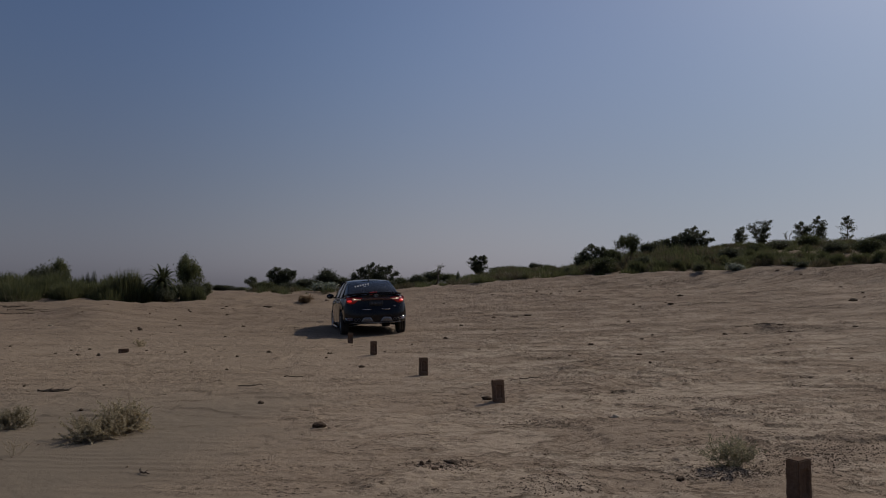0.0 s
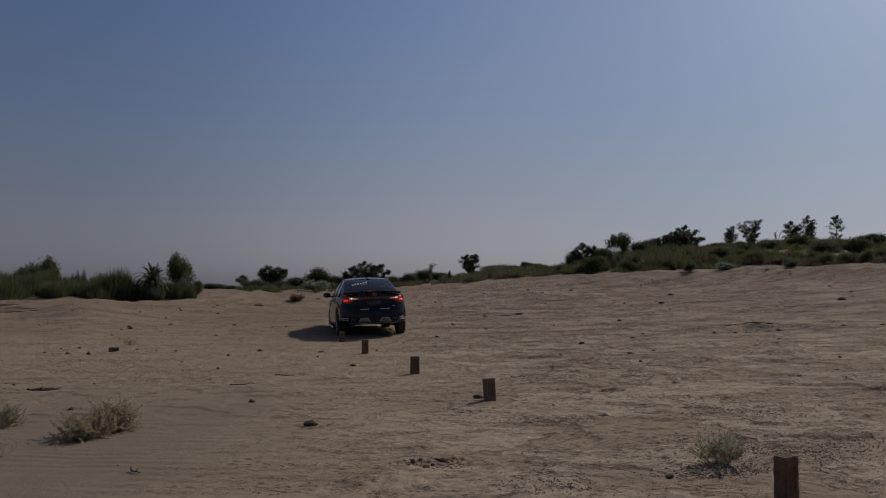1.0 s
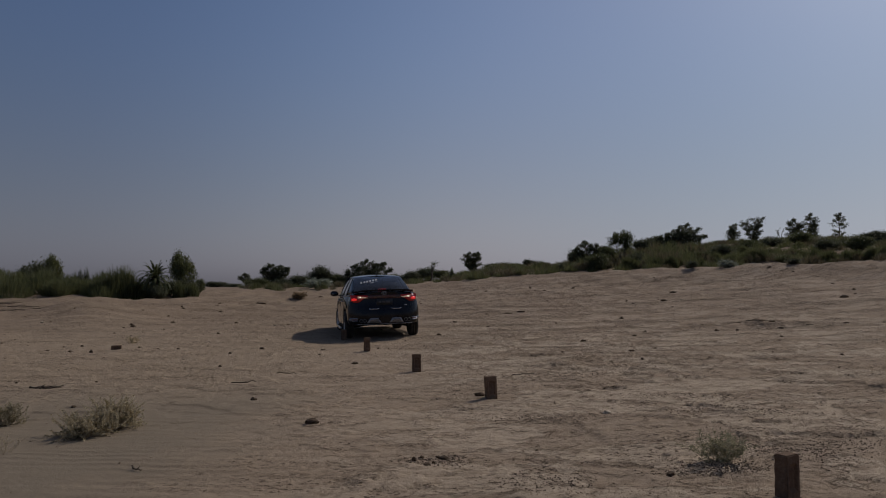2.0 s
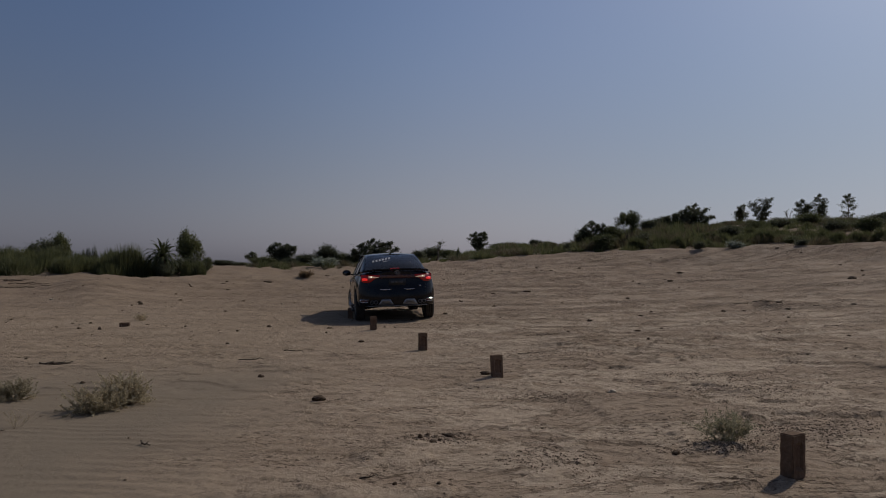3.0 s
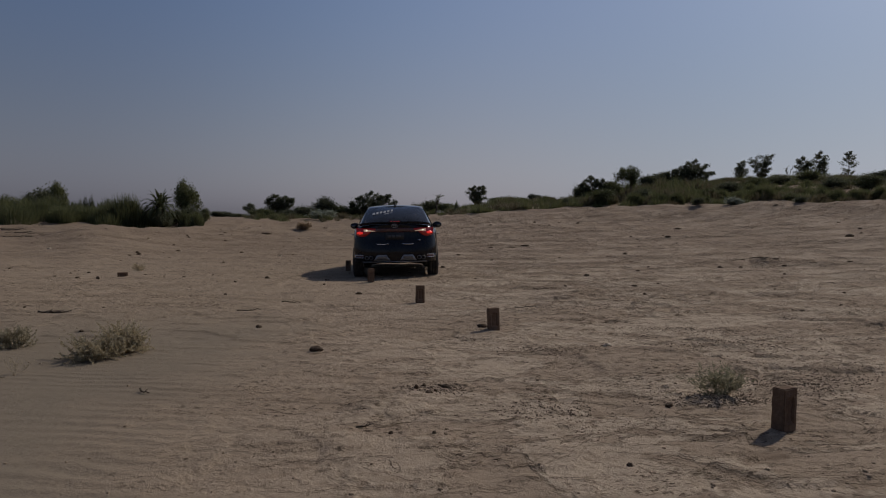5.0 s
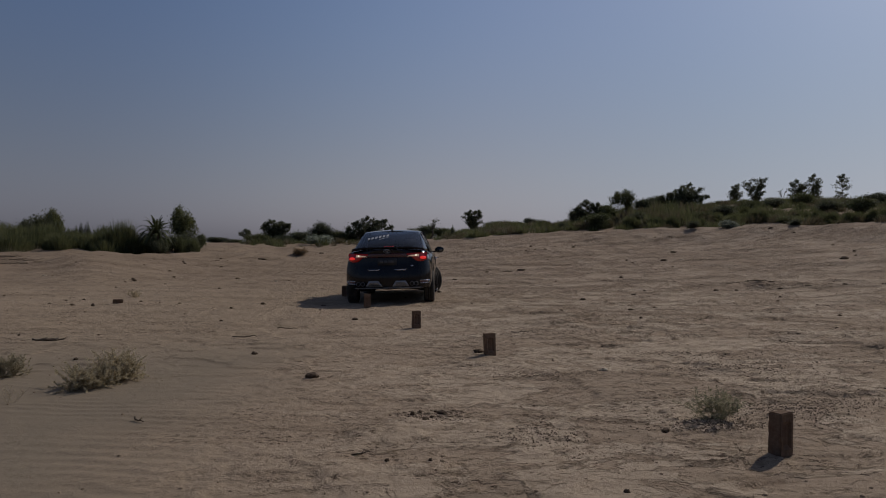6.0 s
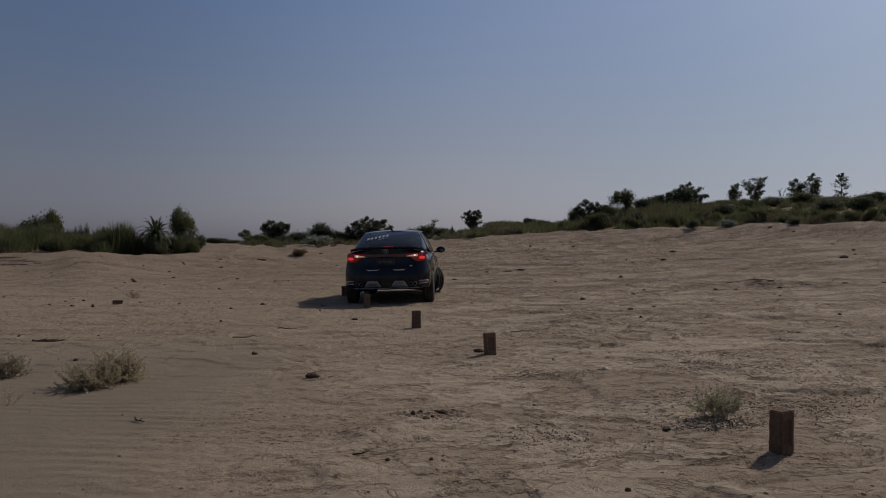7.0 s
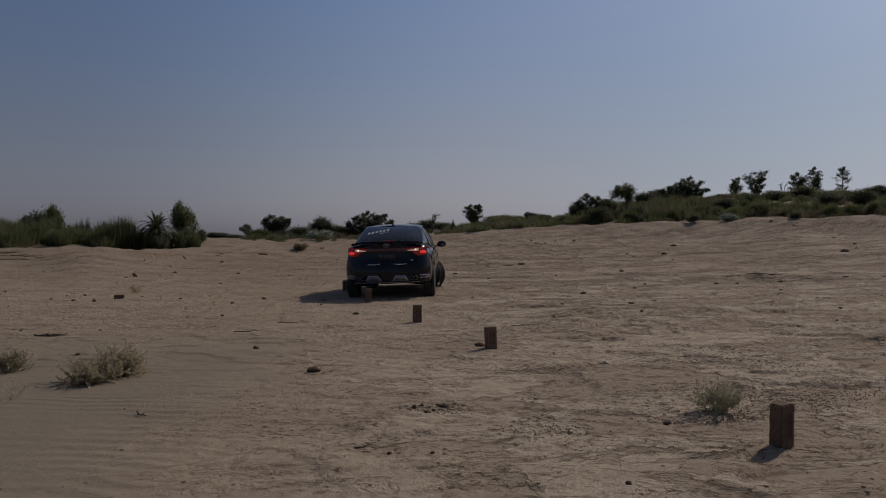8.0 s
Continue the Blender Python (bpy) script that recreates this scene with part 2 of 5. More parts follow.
LAMP_CLEAR = plain("lit_reversing_lamp", (0.34, 0.28, 0.22), 0.2, 0, 0.8, (1.0, 0.66, 0.48), 0.36)
GARNISH = plain("dark_red_garnish", (0.06, 0.006, 0.010), 0.2, 0, 0.9)
PLATE = plain("dark_plate", (0.035, 0.035, 0.036), 0.5)
STICKER = plain("white_sticker", (0.42, 0.43, 0.46), 0.6)
SEAT = varied("grey_upholstery", (0.10, 0.10, 0.105), (0.16, 0.16, 0.165), 8, 0.9, obj=0)
BRICK = varied("weathered_brick", (0.140, 0.090, 0.062), (0.220, 0.150, 0.102), 9, 0.95, 0, 0.7, 0.006)
BRICK.node_tree.nodes["Principled BSDF"].inputs["Specular IOR Level"].default_value = 0.12
CLOD = varied("dark_clod", (0.065, 0.041, 0.025), (0.15, 0.100, 0.062), 20, 0.95, 0, 0.8, 0.01)
STONE = varied("earth_pebble", (0.20, 0.145, 0.095), (0.38, 0.285, 0.20), 30, 0.95, 0, 0.6, 0.004)
TWIG = varied("dry_twig", (0.05, 0.038, 0.028), (0.14, 0.105, 0.075), 30, 0.9, 0, 0.4, 0.003)
BARK = varied("grey_bark", (0.06, 0.048, 0.038), (0.15, 0.12, 0.095), 12, 0.95, 0, 0.8, 0.02)
GRASS = leaf_material("tall_green_grass", (0.068, 0.082, 0.039), (0.175, 0.187, 0.088), 0.45)
DRYGRASS = leaf_material("dry_tall_grass", (0.085, 0.080, 0.048), (0.19, 0.165, 0.105), 0.35)
LEAF = leaf_material("dark_green_leaves", (0.056, 0.068, 0.042), (0.138, 0.150, 0.094), 0.48)
LEAF_OLIVE = leaf_material("olive_green_leaves", (0.075, 0.090, 0.038), (0.170, 0.185, 0.085), 0.35)
LEAF_PALE = leaf_material("pale_grey_green_leaves", (0.16, 0.19, 0.14), (0.38, 0.42, 0.34))
PALM = leaf_material("palm_green", (0.042, 0.054, 0.024), (0.115, 0.13, 0.062), 0.3)
WEED_GREEN = leaf_material("green_weed_leaves", (0.21, 0.21, 0.125), (0.50, 0.46, 0.32), 0.5)
STRAW = varied("straw_stalk", (0.26, 0.215, 0.145), (0.50, 0.42, 0.30), 25, 0.9, 0, 0.3, 0.002)
BROWN_WEED = leaf_material("brown_dry_weed", (0.26, 0.19, 0.12), (0.50, 0.38, 0.25), 0.5)
WEED = leaf_material("dry_weed_leaves", (0.30, 0.265, 0.17), (0.66, 0.58, 0.42), 0.5)


# ---- ground: flat dusty pan, mound and bank round it ----
def perlin(x, y, seed=0):
    xi, yi = np.floor(x).astype(np.int64), np.floor(y).astype(np.int64)
    xf, yf = x - xi, y - yi

    def grad(ix, iy, dx, dy):
        h = (ix * 374761393 + iy * 668265263 + seed * 1442695041) & 0xFFFFFFFF
        h = ((h ^ (h >> 13)) * 1274126177) & 0xFFFFFFFF
        a = ((h ^ (h >> 16)) & 0xFFFF) / 65536.0 * 2 * np.pi
        return np.cos(a) * dx + np.sin(a) * dy

    u, v = xf * xf * xf * (xf * (xf * 6 - 15) + 10), yf * yf * yf * (yf * (yf * 6 - 15) + 10)
    a = grad(xi, yi, xf, yf) * (1 - u) + grad(xi + 1, yi, xf - 1, yf) * u
    b = grad(xi, yi + 1, xf, yf - 1) * (1 - u) + grad(xi + 1, yi + 1, xf - 1, yf - 1) * u
    return (a * (1 - v) + b * v) * 1.4


def fbm(x, y, octaves, seed=0):
    s, a = 0.0, 1.0
    for k in range(octaves):
        s = s + a * perlin(x * 2 ** k, y * 2 ** k, seed + k)
        a *= 0.5
    return s


def smooth(a, b, v):
    t = np.clip((v - a) / (b - a), 0, 1)
    return t * t * (3 - 2 * t)


BEARING = (-60, -32, -26.7, -22.9, -19.4, -17.8, -12.7, -8.3, -3.8, 0.7, 5.2, 9.7, 13.6, 18.3, 22.2, 26, 32, 60)
EDGE_R = (36, 36, 34, 36, 38, 42, 46, 46, 46, 46, 46, 46, 46, 45, 44, 43, 40, 38)
EDGE_Z = (0.6, 0.60, 0.56, 0.46, 0.60, 0.76, 0.87, 0.93, 1.02, 1.38, 1.70, 1.90, 2.0, 2.1, 2.1, 2.2, 2.2, 2.2)
TOP_R = (60, 60, 60, 60, 60, 60, 62, 62, 62, 62, 60, 60, 60, 62, 65, 65, 62, 60)
TOP_Z = (0.8, 0.8, 0.8, 0.8, 0.8, 0.9, 1.0, 1.05, 1.1, 1.6, 2.4, 2.6, 3.2, 3.85, 4.3, 4.5, 4.35, 4.3)


def land(x, y, detail=True):
    """Height of the ground."""
    x, y = np.asarray(x, float), np.asarray(y, float)
    r, b = np.hypot(x, y), np.degrees(np.arctan2(x, y))
    ahead = 1 - smooth(60, 110, np.abs(b))
    er, ez = np.interp(b, BEARING, EDGE_R), np.interp(b, BEARING, EDGE_Z)
    tr, tz = np.interp(b, BEARING, TOP_R), np.interp(b, BEARING, TOP_Z)
    t = np.clip((r - 17) / (er - 17), 0, 1)
    z = ez * (0.72 * t ** 1.25 + 0.28 * smooth(0.80, 1.0, t))
    z = z + (tz - ez) * smooth(0, 1, (r - er) / (tr - er))
    z = z * ahead
    z = z * (1 - smooth(110, 420, r)) + 0.8 * smooth(110, 420, r)
    dip = smooth(12.5, 15.5, y) * (1 - smooth(21, 30, r))
    z = z + dip * (-0.04 + 0.026 * np.clip(x + 0.9, -1.0, 1.0) * (1 - smooth(1.2, 2.4, np.abs(x + 0.9))))
    # low rounded mound before the tall grass
    z = z + 0.36 * np.exp(-((b + 26.0) / np.where(b < -26.0, 2.6, 4.6)) ** 2 - ((r - 29.5) / np.where(r < 29.5, 5.5, 3.0)) ** 2)
    if not detail:
        return z
    far = smooth(16, 40, r)
    z = z + far * (0.16 * fbm(x / 7, y / 7, 4, 11) + 0.08 * fbm(x / 1.3, y / 1.3, 4, 21))
    z = z + 0.25 * smooth(42, 60, r) * fbm(x / 9, y / 9, 3, 31) * (1 - smooth(150, 300, r))
    sandy = smooth(0.7, 1.9, -x + 0.5 * perlin(x / 0.9, y / 0.9, 5)) * (1 - smooth(5.2, 7.5, y))
    keep = 1 - 0.8 * sandy
    z = z + 0.012 * fbm(x / 2.4, y / 1.7, 3, 41)
    lip = smooth(-0.01, 0.03, fbm(x / 1.2 + 0.25 * perlin(x * 2, y * 2, 7), y / 1.0, 5, 51) - 0.10)
    z = z + keep * (0.013 * lip - 0.005)
    lip2 = smooth(0.0, 0.10, fbm(x / 0.45, y / 0.40, 4, 61) - 0.20)
    z = z - keep * (0.006 * lip2 - 0.001)
    lip3 = smooth(0.0, 0.03, fbm(x / 0.75, y / 0.55, 5, 65) - 0.32)
    z = z + keep * 0.012 * lip3
    crumb = fbm(x / 0.14, y / 0.12, 3, 71)
    rough = smooth(-0.05, 0.25, fbm(x / 0.9, y / 0.6, 3, 81))
    z = z + keep * (0.0015 + 0.0055 * rough) * crumb
    wave = np.sin(2 * np.pi * (y + 0.12 * x) / 0.135 + 3.4 * fbm(x / 0.8, y / 0.8, 2, 91))
    z = z + 0.0042 * sandy * wave * np.clip(0.5 + 1.0 * perlin(x / 0.9, y / 0.7, 95), 0, 1.2)
    # lifted crust ledges on the right of the pan
    where = smooth(0.4, 1.8, x) * smooth(4.4, 5.6, y) * (1 - smooth(18, 26, y))
    ledge = smooth(0.0, 0.03, fbm(x / 2.8 + 0.3 * perlin(x, y, 9), y / 2.3, 6, 131) - 0.06)
    flake = smooth(0.0, 0.05, fbm(x / 0.85 + 0.2 * perlin(x * 3, y * 3, 19), y / 0.75, 5, 141) - 0.14)
    z = z + where * (0.030 * ledge + 0.026 * flake * smooth(-0.15, 0.2, fbm(x / 3.0, y / 3.0, 2, 151)))
    # wheel ruts and scrapings across the far pan
    rut = fbm(x / 6.0 + 0.2 * perlin(x / 4, y / 4, 3), y / 1.0, 4, 99)
    z = z + 0.075 * smooth(14, 26, r) * (1 - smooth(44, 50, r)) * rut
    z = z + 0.17 * np.exp(-((x - 8.55) / 1.2) ** 2 - ((y - 18.05) / 0.30) ** 2) * (1 + 0.9 * perlin(x * 3, y * 4, 8) + 0.5 * perlin(x * 7, y * 8, 18))
    return z


def at(x, y):
    return float(land(np.array([x]), np.array([y]))[0])


def steps(a, b, step, far, growth):
    """Even steps between a and b, then growing steps out to -far and far."""
    mid = list(np.arange(a, b, step))
    up, s, v = [], step, b
    while v < far:
        up.append(v)
        s *= growth
        v += s
    down, s, v = [], step, a
    while v > -far:
        s *= growth
        v -= s
        down.append(v)
    return np.array(down[::-1] + mid + up + [far])


def link(name, me, mat=None, parent=None, smooth_on=False):
    ob = new(name, me)
    if mat is not None:
        me.materials.append(mat)
    if smooth_on:
        me.polygons.foreach_set("use_smooth", [True] * len(me.polygons))
    ob.parent = parent
    return ob


def quick_mesh(name, verts, faces):
    me = bpy.data.meshes.new(name)
    me.from_pydata([tuple(v) for v in verts], [], [tuple(f) for f in faces])
    me.update()
    return me


def build_ground():
    xs, ys = steps(-4.2, 5.2, 0.027, 2500, 1.019), steps(2.4, 7.5, 0.018, 2500, 1.015)
    gx, gy = np.meshgrid(xs, ys)
    z = land(gx.ravel(), gy.ravel())
    co = np.column_stack([gx.ravel(), gy.ravel(), z])
    n, m = len(xs), len(ys)
    i = (np.arange(m - 1)[:, None] * n + np.arange(n - 1)[None, :]).ravel()
    quads = np.column_stack([i, i + 1, i + n + 1, i + n]).astype(np.int32)
    me = bpy.data.meshes.new("ground")
    me.vertices.add(len(co))
    me.vertices.foreach_set("co", co.astype(np.float32).ravel())
    me.loops.add(quads.size)
    me.loops.foreach_set("vertex_index", quads.ravel())
    me.polygons.add(len(quads))
    me.polygons.foreach_set("loop_start", np.arange(0, quads.size, 4, dtype=np.int32))
    me.update(calc_edges=True)
    ob = link("ground", me, GROUND, None, True)
    tagged(ob, "dry sandy earth with crusts, ripples and loose grit", "ground", kind="structure")
    print("ground", len(co))


build_ground()


# ---- helpers for building ----
def part(name, bm, mat, parent, label="", flat=False):
    me = bpy.data.meshes.new(name)
    bmesh.ops.recalc_face_normals(bm, faces=bm.faces)
    bm.to_mesh(me)
    bm.free()
    ob = link(name, me, mat, parent, not flat)
    if label:
        ob["label"] = label
    return ob


def thing(name, label, category, m=Matrix(), group="", kind=""):
    ob = new(name)
    ob.empty_display_size = 0.2
    ob.matrix_basis = m
    return tagged(ob, label, category, group, kind)


def box(bm, centre, size, bevel=0.0, rot=None):
    m = Matrix.Translation(centre) @ (rot.to_4x4() if rot else Matrix()) @ Matrix.Diagonal((*size, 1))
    vs = bmesh.ops.create_cube(bm, size=1, matrix=m)["verts"]
    if bevel:
        es = {e for v in vs for e in v.link_edges}
        bmesh.ops.bevel(bm, geom=list(es), offset=bevel, segments=2, affect="EDGES")
    return bm


def patch(bm, rows, close=False):
    """A sheet through rows of points of equal length."""
    vv = [[bm.verts.new(p) for p in r] for r in rows]
    for a, b in zip(vv, vv[1:]):
        for k in range(len(a) - 1 + (1 if close else 0)):
            q = (a[k], a[(k + 1) % len(a)], b[(k + 1) % len(a)], b[k])
            if len(set(q)) == 4:
                bm.faces.new(q)
    return vv


def quad_rows(a, b, c, d, nu, nv, bulge=(0, 0, 0)):
    """Rows of points over the four-cornered field a b c d, swelling by bulge in the middle."""
    a, b, c, d, g = Vector(a), Vector(b), Vector(c), Vector(d), Vector(bulge)
    rows = []
    for j in range(nv + 1):
        v = j / nv
        rows.append([(a.lerp(b, i / nu)).lerp(d.lerp(c, i / nu), v) + g * (16 * (i / nu) * (1 - i / nu) * v * (1 - v)) ** 0.6 for i in range(nu + 1)])
    return rows


def thicken(bm, depth):
    bmesh.ops.recalc_face_normals(bm, faces=bm.faces)
    bmesh.ops.solidify(bm, geom=list(bm.faces), thickness=depth)
    return bm


def tube(bm, points, radii, sides=6):
    """A round, tapering rod along points."""
    pts = [Vector(p) for p in points]
    rings = []
    for k, p in enumerate(pts):
        d = (pts[min(k + 1, len(pts) - 1)] - pts[max(k - 1, 0)]).normalized()
        u = d.orthogonal().normalized()
        w = d.cross(u)
        rings.append([bm.verts.new(p + (u * math.cos(2 * math.pi * i / sides) + w * math.sin(2 * math.pi * i / sides)) * radii[k]) for i in range(sides)])
    for a, b in zip(rings, rings[1:]):
        for i in range(sides):
            bm.faces.new((a[i], a[(i + 1) % sides], b[(i + 1) % sides], b[i]))
    bm.faces.new(rings[0][::-1])
    bm.faces.new(rings[-1])
    return bm


def lathe(bm, profile, axis="X", sides=32):
    """Turns a profile of (along, radius) round the axis."""
    rings = []
    for a, r in profile:
        ring = []
        for i in range(sides):
            c, s = math.cos(2 * math.pi * i / sides) * r, math.sin(2 * math.pi * i / sides) * r
            ring.append(bm.verts.new((a, c, s) if axis == "X" else (c, a, s) if axis == "Y" else (c, s, a)))
        rings.append(ring)
    for a, b in zip(rings, rings[1:]):
        for i in range(sides):
            bm.faces.new((a[i], a[(i + 1) % sides], b[(i + 1) % sides], b[i]))
    return rings


# ---- the car: a dark saloon, origin on the ground under the rear axle, nose along +y ----
DULL = plain("dull_dark_metal", (0.16, 0.16, 0.165), 0.4, 0.8)


def half_width(y):
    return float(np.interp(y, (-1.0, -0.9, -0.6, 0.0, 1.2, 2.4, 3.1, 3.5, 3.66), (0.72, 0.775, 0.826, 0.856, 0.872, 0.870, 0.84, 0.72, 0.55)))


def belt(y):
    return float(np.interp(y, (-1.0, -0.6, 0.2, 1.2, 2.2, 2.9, 3.4, 3.66), (1.00, 1.03, 1.00, 0.965, 0.93, 0.86, 0.74, 0.62)))


def deck(y):
    return float(np.interp(y, (-1.0, -0.85, -0.45, 0.0, 2.0, 2.6, 3.1, 3.45, 3.66), (1.055, 1.075, 1.075, 0.98, 0.92, 0.97, 0.90, 0.78, 0.64)))


def sill(y):
    z = float(np.interp(y, (-1.0, -0.7, -0.42, 0.42, 2.28, 3.12, 3.66), (0.345, 0.335, 0.30, 0.19, 0.18, 0.18, 0.20)))
    for axle in (0.0, 2.7):
        if abs(y - axle) < 0.375:
            z = max(z, 0.30 + math.sqrt(0.375 ** 2 - (y - axle) ** 2))
    return z


def rear_y(z):
    return float(np.interp(z, (0.2, 0.30, 0.42, 0.58, 0.66, 0.74, 0.92, 1.02, 1.08), (-0.86, -0.93, -0.97, -0.985, -0.97, -0.915, -0.885, -0.885, -0.90)))


def front_y(z):
    return float(np.interp(z, (0.2, 0.35, 0.5, 0.64, 0.8, 1.0), (3.56, 3.63, 3.66, 3.62, 3.5, 3.3)))


def stern(x, z, proud=0.0):
    """How far back the tail reaches at x and z."""
    half = section(-0.70)
    w = float(np.interp(z, [q[1] for q in half[2:9]], [q[0] for q in half[2:9]]))
    e = min(1.0, abs(x) / w) ** 4
    return rear_y(z) * (1 - e) - 0.70 * e - proud


def section(y):
    w, zb, zd, zs = half_width(y), belt(y), deck(y), sill(y)
    lo = min(zs + 0.02, zb - 0.2)
    inward = 0.055 * float(smooth(0.3, -0.6, y))
    pts = [(0.0, max(zs, 0.28) if zs < 0.3 else 0.32), (w - 0.16, max(zs, 0.2)), (w - 0.03, lo)]
    for k, (f, d) in enumerate(((0.18, -0.004), (0.40, 0.004), (0.60, 0.006), (0.74, 0.0), (0.90, -0.018))):
        pts.append((w + d - inward * max(0.0, (f - 0.3) / 0.6), lo + (zb - lo) * f))
    pts += [(w - 0.06 - inward, zb), (w - 0.13 - inward, zb + (zd - zb) * 0.55), (w * 0.62, zd - 0.004), (w * 0.3, zd), (0.0, zd + 0.006)]
    return pts


def car_body(car):
    bm = bmesh.new()
    ys = [-0.70, -0.62, -0.48] + [-0.375 + 0.75 * k / 12 for k in range(13)] + [0.5, 0.8, 1.2, 1.6, 2.0, 2.2] + [2.325 + 0.75 * k / 12 for k in range(13)] + [3.2, 3.35, 3.5]
    rows = []
    for y in ys:
        half = section(y)
        ring = [(-x, y, z) for x, z in half[::-1]] + [(x, y, z) for x, z in half[1:]]
        rows.append(ring)

    # the tail and the nose close with curved faces
    def end(y0, where, sign):
        half = section(y0)
        grid = []
        for x, z in half:
            line = []
            for i in range(-8, 9):
                u = i / 8
                yy = where(z)
                edge = abs(u) ** 4
                line.append((x * u, yy * (1 - edge) + y0 * edge, z))
            grid.append(line)
        patch(bm, grid)

    patch(bm, rows)
    end(ys[0], rear_y, -1)
    end(ys[-1], front_y, 1)
    bmesh.ops.remove_doubles(bm, verts=bm.verts, dist=0.004)
    body = part("body", bm, PAINT, car, "glossy black painted steel")
    # the dark belly and wheel wells
    bm = bmesh.new()
    box(bm, (0, 1.45, 0.41), (1.36, 3.9, 0.14), 0.03)
    box(bm, (0, -0.70, 0.40), (1.2, 0.36, 0.10), 0.03)
    part("underbody", bm, UNDER, car)
    return body


def cabin(car):
    zr = 1.442
    bm = bmesh.new()
    rows = []
    for j in range(13):
        v = j / 12
        y = 0.44 + 1.36 * v
        crown = 0.045 * (1 - (2 * v - 1.02) ** 2)
        wid = 0.575 + 0.02 * math.sin(math.pi * v)
        rows.append([(wid * math.sin(a) / math.sin(1.0), y + 0.03 * (abs(a) ** 2) * (1 if v < 0.5 else -1), zr + crown - 0.10 * (1 - math.cos(a)) * (1.0)) for a in np.linspace(-1.0, 1.0, 13)])
    patch(bm, rows)
    thicken(bm, 0.03)
    part("roof", bm, PAINT, car)
    for s in (-1, 1):
        bm = bmesh.new()
        patch(bm, quad_rows((s * 0.665, -0.44, 1.06), (s * 0.555, 0.47, 1.412), (s * 0.60, 0.60, 1.395), (s * 0.79, 0.16, 1.0), 6, 3, (s * 0.01, 0, 0.012)))
        patch(bm, quad_rows((s * 0.665, -0.44, 1.06), (s * 0.79, 0.16, 1.0), (s * 0.83, 0.0, 0.98), (s * 0.745, -0.62, 1.02), 4, 2))
        thicken(bm, 0.025)
        part("rear_pillar", bm, PAINT, car)
        bm = bmesh.new()
        tube(bm, [(s * 0.77, 2.60, 0.95), (s * 0.70, 2.25, 1.16), (s * 0.60, 1.80, 1.412)], [0.035, 0.03, 0.03], 8)
        part("front_pillar", bm, PAINT, car)
        bm = bmesh.new()
        patch(bm, quad_rows((s * 0.822, 1.12, 0.96), (s * 0.822, 1.22, 0.96), (s * 0.607, 1.10, 1.417), (s * 0.607, 1.02, 1.417), 2, 4, (s * 0.01, 0, 0)))
        thicken(bm, 0.02)
        part("door_pillar", bm, TRIM, car)
        for y0, y1, u0, u1, nm in ((0.10, 1.12, 0.50, 1.03, "rear_side_window"), (1.22, 2.42, 1.10, 1.84, "front_side_window")):
            bm = bmesh.new()
            patch(bm, quad_rows((s * 0.815, y0, 0.985), (s * 0.82, y1, 0.95), (s * 0.60, u1, 1.407), (s * 0.60, u0, 1.402), 5, 5, (s * 0.012, 0, 0)))
            part(nm, bm, GLASS, car)
        bm = bmesh.new()
        tube(bm, [(s * 0.825, -0.02, 1.0), (s * 0.833, 1.1, 0.972), (s * 0.83, 2.45, 0.94)], [0.008, 0.008, 0.008], 6)
        part("window_trim", bm, CHROME, car, "thin chrome strip")
    bm = bmesh.new()
    patch(bm, quad_rows((-0.66, -0.44, 1.068), (0.66, -0.44, 1.068), (0.55, 0.47, 1.439), (-0.55, 0.47, 1.439), 10, 6, (0, -0.03, 0.035)))
    back = part("rear_window", bm, GLASS, car, "dark tinted rear window")
    bm = bmesh.new()
    patch(bm, quad_rows((-0.74, 2.62, 0.965), (0.74, 2.62, 0.965), (0.58, 1.80, 1.442), (-0.58, 1.80, 1.442), 8, 5, (0, 0.05, 0.04)))
    part("windscreen", bm, GLASS, car)
    # a white slanting sticker on the rear window, its letters as bars
    slope = Vector((0, 0.91, 0.371)).normalized()
    tilt = Vector((1, 0, 0)) * 0.9 + slope * 0.42
    up = slope
    nrm = Vector((1, 0, 0)).cross(slope)
    start = Vector((-0.46, -0.04, 1.231)) + Vector((0, -0.022, 0.032))
    for k in range(6):
        bm = bmesh.new()
        p = start + tilt * (k * 0.082) + nrm * 0.004
        q = [p, p + tilt * 0.050, p + tilt * 0.054 + up * 0.10, p + tilt * 0.006 + up * 0.10]
        bm.faces.new([bm.verts.new(v) for v in q])
        part("sticker_bar", thicken(bm, 0.001), STICKER, back, "white sticker bar", True)
    bm = bmesh.new()
    p = start + tilt * 0.26 - up * 0.085 + nrm * 0.004
    bm.faces.new([bm.verts.new(v) for v in (p, p + tilt * 0.19, p + tilt * 0.2 + up * 0.03, p + tilt * 0.01 + up * 0.03)])
    part("sticker_bar", thicken(bm, 0.001), STICKER, back, "", True)
    # third brake lamp behind the foot of the rear window
    bm = bmesh.new()
    for k in range(4):
        box(bm, (-0.075 + 0.05 * k, -0.36, 1.125), (0.035, 0.03, 0.022), 0.004)
    part("high_brake_lamp", bm, HIGH_LAMP, car)
    bm = bmesh.new()
    box(bm, (0, -0.1, 1.0), (1.3, 0.6, 0.03), 0.01)
    part("parcel_shelf", bm, SEAT, car)
    for x in (-0.36, 0.36):
        for y in (0.35, 1.45):
            bm = bmesh.new()
            box(bm, (x, y, 0.9), (0.5, 0.14, 0.5), 0.05)
            box(bm, (x, y - 0.03, 1.20), (0.26, 0.10, 0.16), 0.04)
            part("car_seat", bm, SEAT, car)
